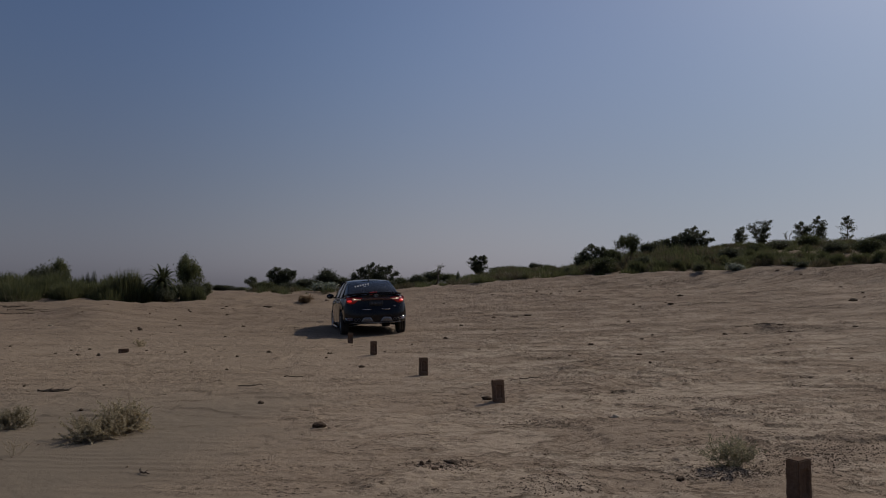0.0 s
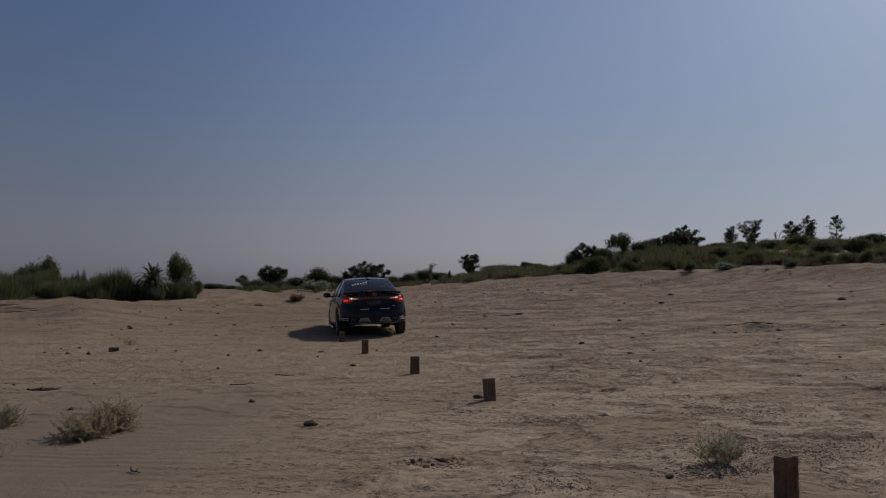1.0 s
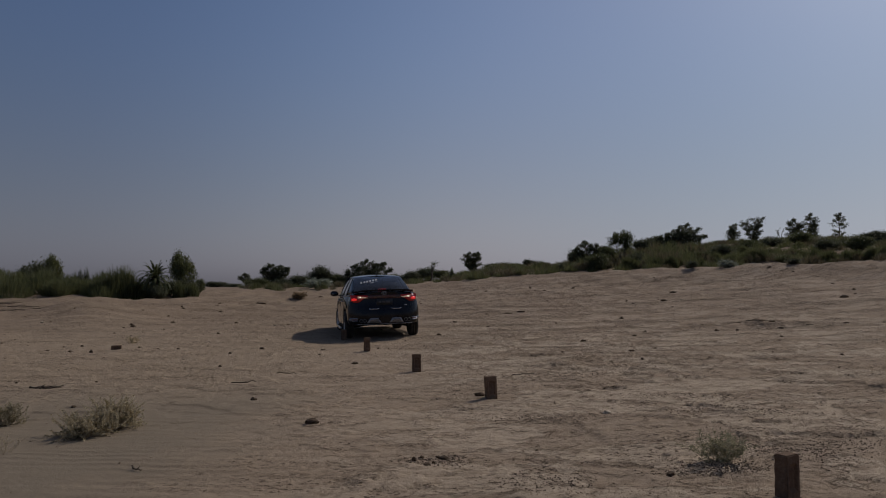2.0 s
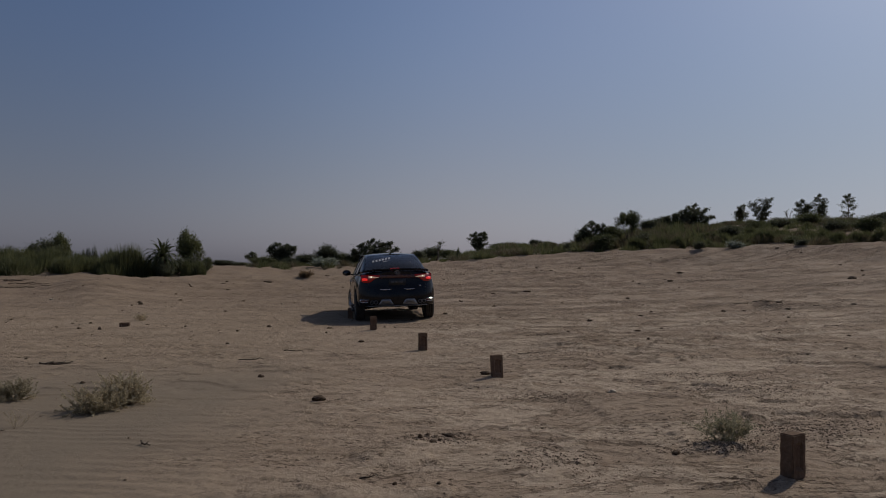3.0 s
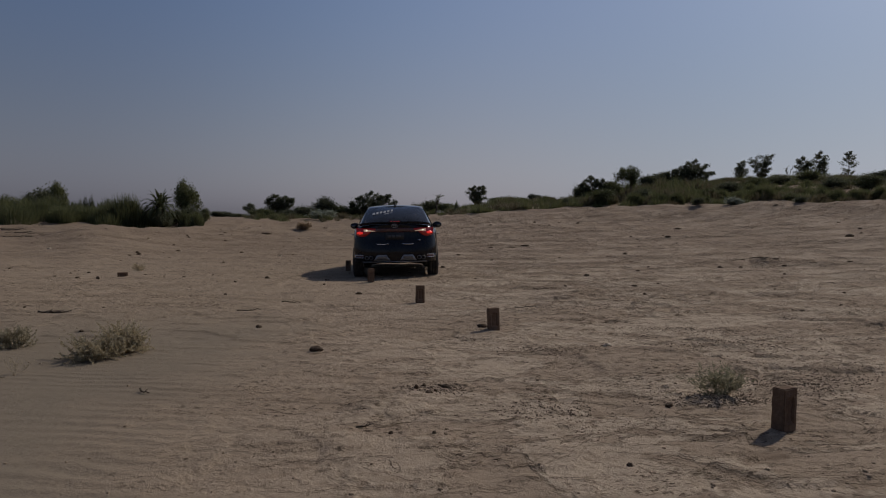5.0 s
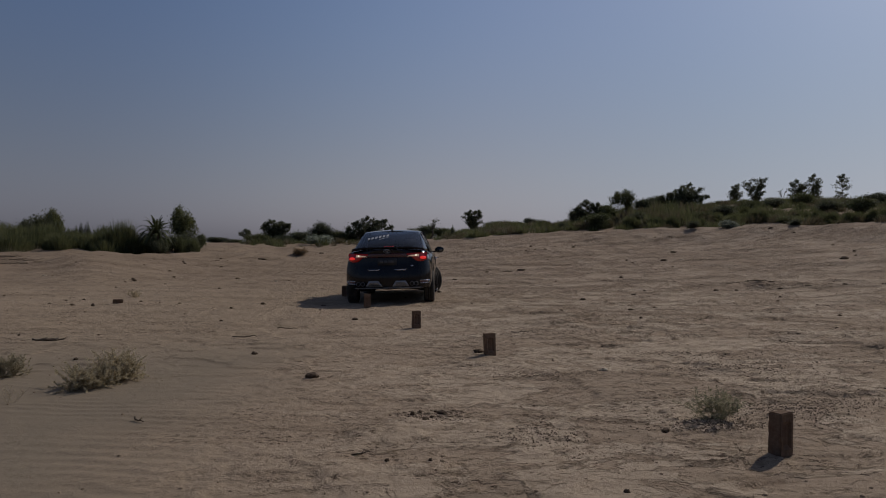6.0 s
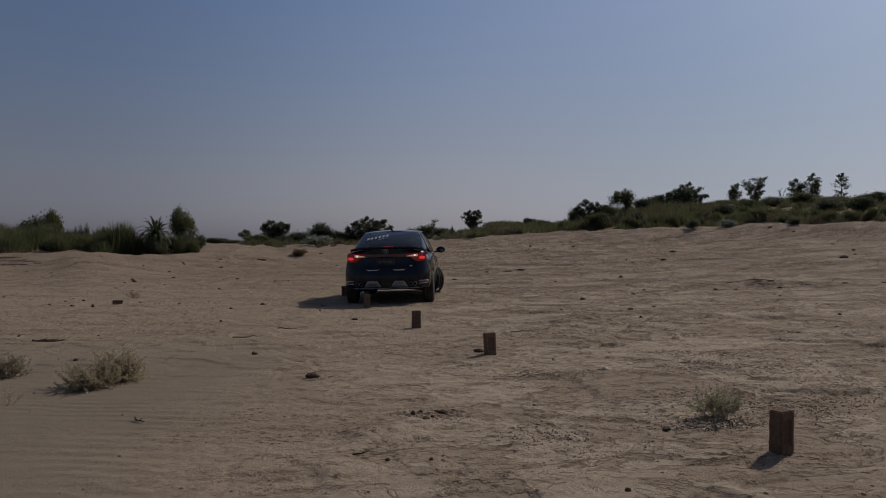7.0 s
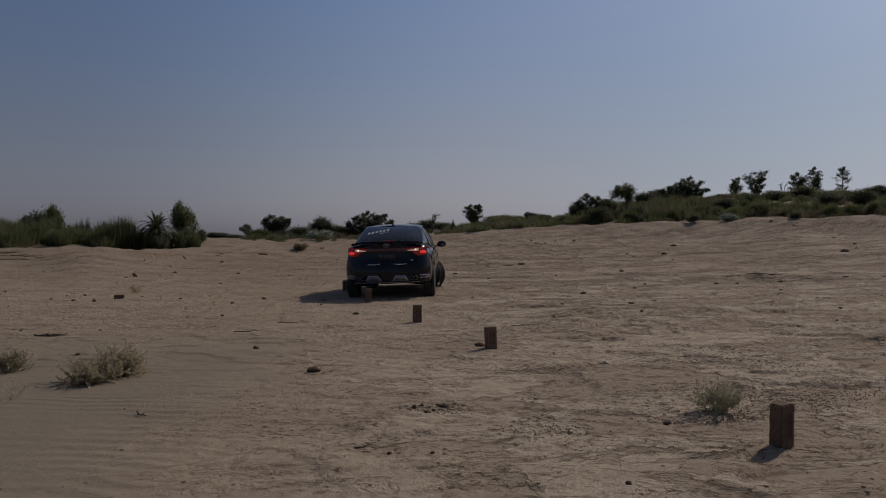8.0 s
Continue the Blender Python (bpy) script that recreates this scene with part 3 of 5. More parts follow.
    bm = bmesh.new()
    patch(bm, [[(-0.024, 0.5, 1.462), (0, 0.5, 1.470), (0.024, 0.5, 1.462)], [(-0.020, 0.58, 1.470), (0, 0.55, 1.540), (0.020, 0.58, 1.470)], [(-0.01, 0.74, 1.478), (0, 0.74, 1.490), (0.01, 0.74, 1.478)]])
    part("shark_fin_antenna", thicken(bm, 0.006), TRIM, car)


def tail(car):
    """All that the stern carries."""
    # trunk lip spoiler
    bm = bmesh.new()
    rows = []
    for i in range(25):
        u = -1 + i / 12
        x = 0.68 * u
        y = -0.905 + 0.10 * abs(u) ** 3
        z = 1.118 - 0.035 * abs(u) ** 4
        rows.append([(x, y, z - 0.02), (x, y - 0.012, z), (x, y, z + 0.012), (x, y + 0.13, z + 0.004), (x, y + 0.17, z - 0.03), (x, y + 0.06, z - 0.035)])
    patch(bm, rows, True)
    part("spoiler", bm, PAINT, car)
    # dark red band between the lamps, plate recess and plate
    bm = bmesh.new()
    rows = [[(x, stern(x, z, 0.012), z) for x in np.linspace(-0.46, 0.46, 13)] for z in (0.925, 0.95, 0.985, 1.0)]
    patch(bm, rows)
    part("garnish", thicken(bm, 0.02), GARNISH, car)
    bm = bmesh.new()
    box(bm, (0, -0.905, 0.845), (0.36, 0.02, 0.145), 0.006)
    plate = part("number_plate", bm, PLATE, car)
    bm = bmesh.new()
    for dx, w in ((-0.11, 0.06), (-0.03, 0.06), (0.07, 0.10)):
        box(bm, (dx, -0.917, 0.845), (w, 0.004, 0.05))
    part("plate_bars", bm, plain("dull_grey_bars", (0.09, 0.09, 0.09), 0.6), plate)
    # emblem: crossing rings
    bm = bmesh.new()
    for rx, rz, cz in ((0.062, 0.036, 1.045), (0.020, 0.032, 1.048), (0.042, 0.014, 1.062)):
        n = 24
        tube(bm, [(rx * math.cos(2 * math.pi * k / n), -0.912, cz + rz * math.sin(2 * math.pi * k / n)) for k in range(n + 1)], [0.0045] * (n + 1), 6)
    part("emblem", bm, SILVER, car, "plain chrome oval emblem")
    for s in (-1, 1):
        # tail lamp: a wedge that wraps round the corner, clear strip inside, lit red outside
        bm = bmesh.new()
        rows = []
        for i in range(15):
            u = i / 14
            x = s * (0.37 + 0.385 * u)
            top, low = 1.0 + 0.012 * u, 0.958 - 0.115 * float(smooth(0.05, 0.6, u)) + 0.03 * float(smooth(0.8, 1.0, u))
            mid = (top + low) / 2
            rows.append([(x, stern(x, low), low), (x, stern(x, low, 0.018), low + 0.008), (x, stern(x, mid, 0.026), mid), (x, stern(x, top, 0.018), top - 0.008), (x, stern(x, top), top)])
        patch(bm, rows)
        lamp = part("tail_lamp", bm, LAMP_RED, car, "red wraparound tail lamp")
        bm = bmesh.new()
        rows = []
        for i in range(9):
            u = i / 8
            x = s * (0.385 + 0.215 * u)
            low, high = 0.942 - 0.004 * u, 0.947 + 0.040 * u ** 0.8
            rows.append([(x, stern(x, z, 0.030 + d), z) for z, d in ((low, 0), ((low + high) / 2, 0.004), (high, 0))])
        patch(bm, rows)
        part("reversing_lamp", thicken(bm, 0.006), LAMP_CLEAR, lamp, "warm white lit strip")
        bm = bmesh.new()
        x = s * 0.545
        bmesh.ops.create_icosphere(bm, subdivisions=2, radius=0.017, matrix=Matrix.Translation((x, stern(x, 0.962, 0.034), 0.962)))
        part("lamp_bulb", bm, LAMP_CORE, lamp, "bright lit bulb")
        bm = bmesh.new()
        rows = []
        for i in range(7):
            x = s * (0.625 + 0.110 * i / 6)
            rows.append([(x, stern(x, z, 0.030 + d), z) for z, d in ((0.896 - 0.010 * math.sin(i * 0.5), 0), (0.916, 0.006), (0.928 + 0.014 * math.sin(i * 0.5), 0))])
        patch(bm, rows)
        part("brake_lamp", thicken(bm, 0.006), LAMP_LIT, lamp, "glowing red lamp")
        # chrome brow under the plate
        bm = bmesh.new()
        tube(bm, [(s * 0.13, -0.952, 0.700), (s * 0.20, -0.955, 0.690), (s * 0.33, -0.950, 0.692), (s * 0.37, -0.94, 0.702)], [0.006, 0.012, 0.012, 0.005], 6)
        part("chrome_strip", bm, CHROME, car)
        # corner reflector frame
        bm = bmesh.new()
        span = (0.62, 0.67, 0.72, 0.76, 0.785)
        for z in (0.43, 0.482):
            patch(bm, [[(s * x, stern(x, z + dz, 0.012), z + dz) for x in span] for dz in (-0.006, 0.006)])
        patch(bm, [[(s * x, stern(x, z, 0.014), z) for x in (0.775, 0.79)] for z in (0.424, 0.488)])
        part("reflector_frame", thicken(bm, 0.016), CHROME, car, "silver corner frame")
        bm = bmesh.new()
        patch(bm, [[(s * x, stern(x, z, 0.004), z) for x in span[:-1]] for z in (0.440, 0.473)])
        part("reflector", thicken(bm, 0.010), plain("grey_red_reflector", (0.12, 0.05, 0.05), 0.3), car)
        # twin exhaust rings
        for x in (0.465, 0.545):
            bm = bmesh.new()
            n = 20
            tube(bm, [(s * x + 0.036 * math.cos(2 * math.pi * k / n), -0.985, 0.432 + 0.036 * math.sin(2 * math.pi * k / n)) for k in range(n + 1)], [0.007] * (n + 1), 6)
            rim = part("exhaust_tip", bm, DULL, car, "dull metal exhaust ring")
            bm = bmesh.new()
            lathe(bm, [(-0.982, 0.0005), (-0.982, 0.034), (-0.94, 0.034)], "Y", 16)
            for v in bm.verts:
                v.co.x += s * x
                v.co.z += 0.432
            part("exhaust_bore", bm, UNDER, rim)
        # silver skirt panels
        bm = bmesh.new()
        pts = [(0.09, 0.375), (0.415, 0.375), (0.345, 0.488), (0.165, 0.488)]
        q = [Vector((s * x, rear_y(z) - 0.022, z)) for x, z in pts]
        patch(bm, quad_rows(q[0], q[1], q[2], q[3], 6, 4, (0, -0.012, 0)))
        panel = part("skirt_panel", thicken(bm, 0.02), SILVER, car, "silver trapezoid skirt panel")
        for z in (0.405, 0.43, 0.455):
            bm = bmesh.new()
            box(bm, (s * 0.247, rear_y(z) - 0.043, z), (0.23 - (z - 0.405) * 0.8, 0.008, 0.006), 0.002)
            part("slot", bm, UNDER, panel)
        bm = bmesh.new()
        tube(bm, [(s * 0.60, stern(0.60, z, -0.001), z) for z in (0.68, 0.75, 0.83)], [0.004] * 3, 5)
        part("boot_gap", bm, UNDER, car)
    bm = bmesh.new()
    patch(bm, [[(x, stern(x, 0.33, 0.028 + d), z) for x in np.linspace(-0.62, 0.62, 13)] for z, d in ((0.344, 0.0), (0.350, 0.010), (0.360, 0.0))])
    thicken(bm, 0.008)
    part("skirt_edge", bm, SILVER, car, "thin silver lip")
    bm = bmesh.new()
    box(bm, (0.47, -0.955, 0.765), (0.055, 0.01, 0.02), 0.003)
    part("badge", bm, CHROME, car, "small plain chrome badge")
    bm = bmesh.new()
    patch(bm, [[(x, stern(x, z, 0.008), z) for x in np.linspace(-0.66, 0.66, 11)] for z in (0.338, 0.358)])
    part("rear_valance", thicken(bm, 0.02), TRIM, car)
    bm = bmesh.new()
    tube(bm, [(0.36, -0.9, 0.43), (0.36, -0.5, 0.43)], [0.09, 0.09], 14)
    part("silencer", bm, UNDER, car)
    bm = bmesh.new()
    tube(bm, [(-0.7, 0, 0.36), (0.7, 0, 0.36)], [0.04, 0.04], 10)
    part("rear_axle", bm, UNDER, car)


def sides(car):
    for s in (-1, 1):
        bm = bmesh.new()
        rows = []
        for y, sc in ((2.03, 0.75), (2.05, 1.0), (2.12, 1.0), (2.19, 0.8), (2.23, 0.4)):
            rows.append([(s * (0.965 + 0.105 * sc * math.cos(a)), y, 1.03 + 0.072 * sc * math.sin(a)) for a in np.linspace(0, 2 * math.pi, 16, endpoint=False)])
        vv = patch(bm, rows, True)
        bm.faces.new(vv[0])
        bm.faces.new(vv[-1])
        box(bm, (s * 0.85, 2.13, 0.985), (0.10, 0.06, 0.03), 0.01)
        mirror = part("wing_mirror", bm, PAINT, car)
        bm = bmesh.new()
        bm.faces.new([bm.verts.new((s * (0.965 + 0.075 * math.cos(a)), 2.026, 1.03 + 0.050 * math.sin(a))) for a in np.linspace(0, 2 * math.pi, 16, endpoint=False)])
        part("mirror_glass", thicken(bm, 0.002), MIRROR, mirror)
        for y in (0.28, 1.32):
            bm = bmesh.new()
            tube(bm, [(s * 0.885, y, 0.86), (s * 0.91, y + 0.03, 0.862), (s * 0.912, y + 0.17, 0.855), (s * 0.888, y + 0.2, 0.853)], [0.01, 0.012, 0.012, 0.01], 6)
            part("door_handle", bm, CHROME, car)
        for y in (0.05, 1.16, 2.28):
            bm = bmesh.new()
            tube(bm, [(s * (half_width(y) - 0.028), y, 0.96), (s * (half_width(y) + 0.002), y + 0.01, 0.75), (s * (half_width(y) + 0.0015), y, 0.5), (s * (half_width(y) - 0.01), y - 0.02, 0.28)], [0.004] * 4, 5)
            part("door_gap", bm, UNDER, car)
        bm = bmesh.new()
        tube(bm, [(s * 0.875, 0.42, 0.2), (s * 0.9, 0.6, 0.19), (s * 0.9, 2.2, 0.19), (s * 0.875, 2.3, 0.2)], [0.02, 0.03, 0.03, 0.02], 8)
        part("side_skirt", bm, PAINT, car)


def wheel(car, name, x):
    hub = new(name)
    hub.empty_display_size = 0.1
    hub.parent = car
    s = 1 if x > 0 else -1
    bm = bmesh.new()
    w = 0.105
    lathe(bm, [(-w + 0.02, 0.215), (-w, 0.25), (-w + 0.004, 0.29), (-w + 0.025, 0.312), (-0.03, 0.318), (-0.026, 0.310), (-0.018, 0.310), (-0.014, 0.318), (0.014, 0.318), (0.018, 0.310), (0.026, 0.310), (0.03, 0.318), (w - 0.025, 0.312), (w - 0.004, 0.29), (w, 0.25), (w - 0.02, 0.215)], "X", 40)
    part("tyre", bm, RUBBER, hub, "dusty black tyre")
    bm = bmesh.new()
    lathe(bm, [(s * 0.09, 0.222), (s * 0.095, 0.212), (s * 0.07, 0.20), (-s * 0.08, 0.195), (-s * 0.085, 0.215)], "X", 40)
    lathe(bm, [(s * 0.05, 0.002), (s * 0.07, 0.03), (s * 0.065, 0.055), (s * 0.03, 0.06)], "X", 20)
    for k in range(5):
        for d in (-0.11, 0.11):
            a, b = 2 * math.pi * k / 5 + d * 2.2, 2 * math.pi * k / 5 + d
            tube(bm, [(s * 0.06, 0.04 * math.cos(a), 0.04 * math.sin(a)), (s * 0.075, 0.12 * math.cos(b), 0.12 * math.sin(b)), (s * 0.085, 0.205 * math.cos(b), 0.205 * math.sin(b))], [0.016, 0.014, 0.013], 6)
    part("rim", bm, ALLOY, hub, "silver alloy rim with paired spokes")
    bm = bmesh.new()
    lathe(bm, [(s * 0.0, 0.002), (s * 0.0, 0.14), (s * 0.02, 0.14), (s * 0.02, 0.002)], "X", 24)
    part("brake_disc", bm, UNDER, hub)
    return hub


car = thing("car", "glossy black four-door saloon with lit tail lamps", "car", pose(-1.9, 19.4, -0.05, 0, 0, 13))
car_body(car)
cabin(car)
tail(car)
sides(car)
WHEELS = {(sx, y): wheel(car, "wheel", sx * 0.764) for sx in (-1, 1) for y in (0.0, 2.7)}


# ---- bricks stood on end as a slalom ----
def brick_mesh(seed):
    rnd = random.Random(seed)
    bm = bmesh.new()
    box(bm, (0, 0, 0.1205), (0.115, 0.076, 0.241), 0.006)
    bmesh.ops.subdivide_edges(bm, edges=[e for e in bm.edges if e.calc_length() > 0.05], cuts=11, use_grid_fill=True)
    for v in bm.verts:
        n = noise.noise_vector(v.co * 22 + Vector((seed * 9.1, 0, 0)))
        m = noise.noise_vector(v.co * 70 + Vector((seed * 5.1, 3, 0)))
        v.co += n * 0.0028 + m * 0.0018
    # shallow pressed hollow on one broad face
    for v in bm.verts:
        if v.co.y < -0.030:
            q = max(abs(v.co.x) / 0.034, abs(v.co.z - 0.118) / 0.075)
            v.co.y += 0.013 * float(1 - smooth(0.75, 1.0, q))
    me = bpy.data.meshes.new("standing_brick")
    bmesh.ops.recalc_face_normals(bm, faces=bm.faces)
    bm.to_mesh(me)
    bm.free()
    return me


for k, (x, y, turn, lean) in enumerate(((1.881, 3.832, 30, 0.8), (0.565, 7.36, 12, -2.2), (-0.265, 9.68, 10, 0.4), (-1.225, 12.70, 10, 0.2), (-2.118, 16.46, 12, 0.0))):
    b = link("standing_brick", brick_mesh(k + 1), BRICK)
    b.matrix_basis = pose(x, y, at(x, y) - 0.006, 0, lean, turn)
    tagged(b, "weathered brown brick stood on end in sand", "brick", "bricks of the slalom row")
b = link("brick", brick_mesh(9), BRICK)
b.matrix_basis = pose(-6.08, 13.45, at(-6.08, 13.45) + 0.018, 0, 90, 20) @ Matrix.Diagonal((1, 1, 0.74, 1))
tagged(b, "dark broken brick lying flat on the sand", "brick")


# ---- plants ----
def blades(count, radius, height, width, rnd, lean=0.35, droop=0.25):
    """A domed clump of long tapering blades as plain vertex and face lists."""
    vs, fs = [], []
    for _ in range(count):
        a, q = rnd.uniform(0, 2 * math.pi), rnd.random() ** 0.7
        r = radius * 0.55 * q
        px, py = r * math.cos(a), r * math.sin(a)
        h = height * (0.25 + 0.75 * rnd.random() ** 0.6) * (1 - 0.62 * q * q)
        out = lean * rnd.uniform(0.1, 1.0) * h * (0.25 + q)
        b = a + rnd.uniform(-0.9, 0.9)
        dx, dy = math.cos(b) * out, math.sin(b) * out
        t = rnd.uniform(0, math.pi)
        wx, wy = math.cos(t) * width, math.sin(t) * width
        base = len(vs)
        for f, g, z in ((0, 1.0, 0), (0.35, 0.9, 0.5), (0.75, 0.6, 0.85)):
            vs += [(px + dx * f - wx * g, py + dy * f - wy * g, h * z), (px + dx * f + wx * g, py + dy * f + wy * g, h * z)]
        vs.append((px + dx * (1 + droop), py + dy * (1 + droop), h))
        fs += [(base, base + 1, base + 3, base + 2), (base + 2, base + 3, base + 5, base + 4), (base + 4, base + 5, base + 6)]
    return vs, fs


def leaves(centres, size, rnd, long=1.6):
    """One small folded leaf at each centre, turned at random."""
    vs, fs = [], []
    for c in centres:
        u = Vector((rnd.gauss(0, 1), rnd.gauss(0, 1), rnd.gauss(0, 0.7))).normalized()
        w = u.cross(Vector((rnd.gauss(0, 1), rnd.gauss(0, 1), rnd.gauss(0, 1)))).normalized()
        n = u.cross(w)
        s = size * rnd.uniform(0.6, 1.3)
        c = Vector(c)
        b = len(vs)
        vs += [c - u * s * long * 0.5, c + w * s * 0.5 + n * s * 0.15, c + u * s * long * 0.5, c - w * s * 0.5 + n * s * 0.15]
        fs += [(b, b + 1, b + 2), (b, b + 2, b + 3)]
    return vs, fs


def grow(bm, start, heading, length, radius, depth, rnd, tips, spread=0.6, rise=0.15, forks=3):
    """A limb that bends and forks; collects points along its outer twigs."""
    pts, rad = [Vector(start)], [radius]
    d = Vector(heading).normalized()
    n = 4
    for k in range(n):
        d = (d + Vector((rnd.gauss(0, 0.16), rnd.gauss(0, 0.16), rnd.gauss(0, 0.10) + rise * 0.3))).normalized()
        pts.append(pts[-1] + d * length / n)
        rad.append(radius * (1 - 0.55 * (k + 1) / n))
    tube(bm, pts, rad, 5 if depth else 4)
    if depth == 0:
        tips += pts[1:]
        return
    if depth == 1:
        tips.append(pts[-1])
    for k in range(forks):
        at_ = pts[rnd.choice((2, 3, 4))] if k else pts[-1]
        side = Vector((rnd.gauss(0, 1), rnd.gauss(0, 1), rnd.gauss(0.1, 0.5))).normalized()
        grow(bm, at_, d * (1 - spread * 0.5) + side * spread, length * rnd.uniform(0.55, 0.8), max(radius * 0.5, 0.006), depth - 1, rnd, tips, spread, rise, forks)


def fit_box(objs, width, height):
    """Scales the meshes so that the plant has that width and height."""
    co = np.concatenate([np.array([v.co[:] for v in o.data.vertices]) for o in objs])
    lo, hi = np.percentile(co, 1.0, axis=0), np.percentile(co, 99.0, axis=0)
    sx, sy, sz = width / max(hi[0] - lo[0], 0.01), width / max(hi[1] - lo[1], 0.01), height / max(hi[2], 0.01)
    for o in objs:
        o.data.transform(Matrix.Diagonal((sx, (sx + sy) / 2, sz, 1)))


def tree(label, x, y, z, width, height, seed, stems=1, bare=0.3, leaf=0.11, per=26, mat=None, spread=0.6, puff=0.22, name="tree", category="tree", depth=2, forks=3, group=""):
    rnd = random.Random(seed)
    top = thing(name, label, category, pose(x, y, z - 0.05), group)
    bm, tips = bmesh.new(), []
    for s in range(stems):
        a = 2 * math.pi * s / max(stems, 1) + rnd.uniform(0, 1)
        lean = 0.0 if stems == 1 else 0.35
        base = Vector((0.1 * math.cos(a), 0.1 * math.sin(a), 0)) * (0 if stems == 1 else 1)
        d = Vector((math.cos(a) * lean + rnd.gauss(0, 0.08), math.sin(a) * lean + rnd.gauss(0, 0.08), 1)).normalized()
        trunk_top = base + d * bare * 2.0
        tube(bm, [base, base + d * bare + Vector((rnd.gauss(0, 0.04), rnd.gauss(0, 0.04), 0)), trunk_top], [0.075, 0.06, 0.05], 7)
        for k in range(forks):
            b = 2 * math.pi * k / forks + rnd.uniform(-0.5, 0.5)
            grow(bm, trunk_top, d + Vector((math.cos(b), math.sin(b), 0.3)) * spread, 0.75, 0.04, depth, rnd, tips, spread, 0.2, forks)
    trunk = part("trunk", bm, BARK, top)
    pts = []
    for t in tips:
        for _ in range(max(1, int(per * rnd.uniform(0.3, 1.5)))):
            pts.append(t + Vector((rnd.gauss(0, puff), rnd.gauss(0, puff), rnd.gauss(0, puff * 0.7))))
    random.Random(seed).shuffle(pts)
    pts = pts[:11000]
    crown = link("crown", quick_mesh("crown", *leaves(pts, leaf, rnd)), mat or LEAF, top)
    fit_box((trunk, crown), width, height)
    return top


def grass_kind(label, radius, height, count, seed, mat, width=0.012, lean=0.35, name="grass_clump"):
    rnd = random.Random(seed)
    ob = link(name, quick_mesh(name, *blades(count, radius, height, width, rnd, lean)), mat)
    return tagged(ob, label, "grass", "tall grass clumps")


def polar(bearing, distance):
    b = radians(bearing)
    return distance * math.sin(b), distance * math.cos(b)


# tall grass behind the mound, by bearing, distance, width and height of the tips
KINDS = [grass_kind("clump of tall green feathery grass", 0.9, 1.0, 1100, 5 + k, GRASS if k < 3 else DRYGRASS, 0.007, (0.45, 0.35, 0.55, 0.5)[k]) for k in range(4)]
KINDS[0].matrix_basis = pose(*polar(-33.5, 47), at(*polar(-33.5, 47)) - 0.05) @ Matrix.Diagonal((1, 1, 1.5, 1))
KINDS[1].matrix_basis = pose(*polar(-35, 46), at(*polar(-35, 46)) - 0.05) @ Matrix.Diagonal((1, 1, 1.4, 1))
KINDS[2].matrix_basis = pose(*polar(34, 52), at(*polar(34, 52)) - 0.05) @ Matrix.Diagonal((1, 1, 1.2, 1))
KINDS[3].matrix_basis = pose(*polar(35, 55), at(*polar(35, 55)) - 0.05) @ Matrix.Diagonal((1, 1, 1.0, 1))


def clump(kind, x, y, width, height, turn):
    """A copy of one kind of clump, with its own width and height."""
    ob = copy_thing(kind, pose(x, y, at(x, y) - 0.06, 0, 0, turn))
    ob.scale = (width / 1.6, width / 1.6, height)
    return ob


rnd = random.Random(3)
for b, d, w, top in ((-31.6, 48, 1.9, 2.09), (-30.4, 46, 1.6, 1.94), (-29.3, 45, 1.8, 1.80), (-28.1, 47, 1.7, 1.94), (-27.0, 46, 1.5, 1.99), (-25.8, 45, 1.6, 1.98), (-24.6, 46, 1.5, 1.85), (-23.5, 43, 1.9, 2.12), (-22.5, 45, 1.4, 1.71), (-27.6, 43, 1.7, 1.72), (-30.9, 42, 1.7, 1.64), (-25.2, 42, 1.5, 1.66), (-19.2, 42, 0.8, 1.43)):
    for k in range(5):
        x, y = polar(b + rnd.uniform(-0.8, 0.8), d + rnd.uniform(-1.2, 1.6))
        clump(KINDS[rnd.choice((0, 0, 1, 2, 2))], x, y, w * rnd.uniform(1.0, 1.5), (top - at(x, y)) * rnd.uniform(0.78, 1.36) * (1.06 if b < -28 else 1.0), rnd.uniform(0, 360))
# upright dark reeds
REED = grass_kind("stand of upright dark green reeds", 0.5, 1.0, 260, 31, LEAF, 0.016, 0.12, "reed_clump")
REED.matrix_basis = pose(*polar(-26.7, 50), at(*polar(-26.7, 50)) - 0.05) @ Matrix.Diagonal((1, 1, 1.8, 1))
for b, d, w, top in ((-26.0, 50, 1.0, 2.68), (-25.0, 50, 0.6, 2.44), (1.3, 55, 0.7, 2.72), (-26.4, 51, 0.9, 2.6)):
    x, y = polar(b, d)
    ob = copy_thing(REED, pose(x, y, at(x, y) - 0.05, 0, 0, b * 9))
    ob.scale = (w, w, top - at(x, y))

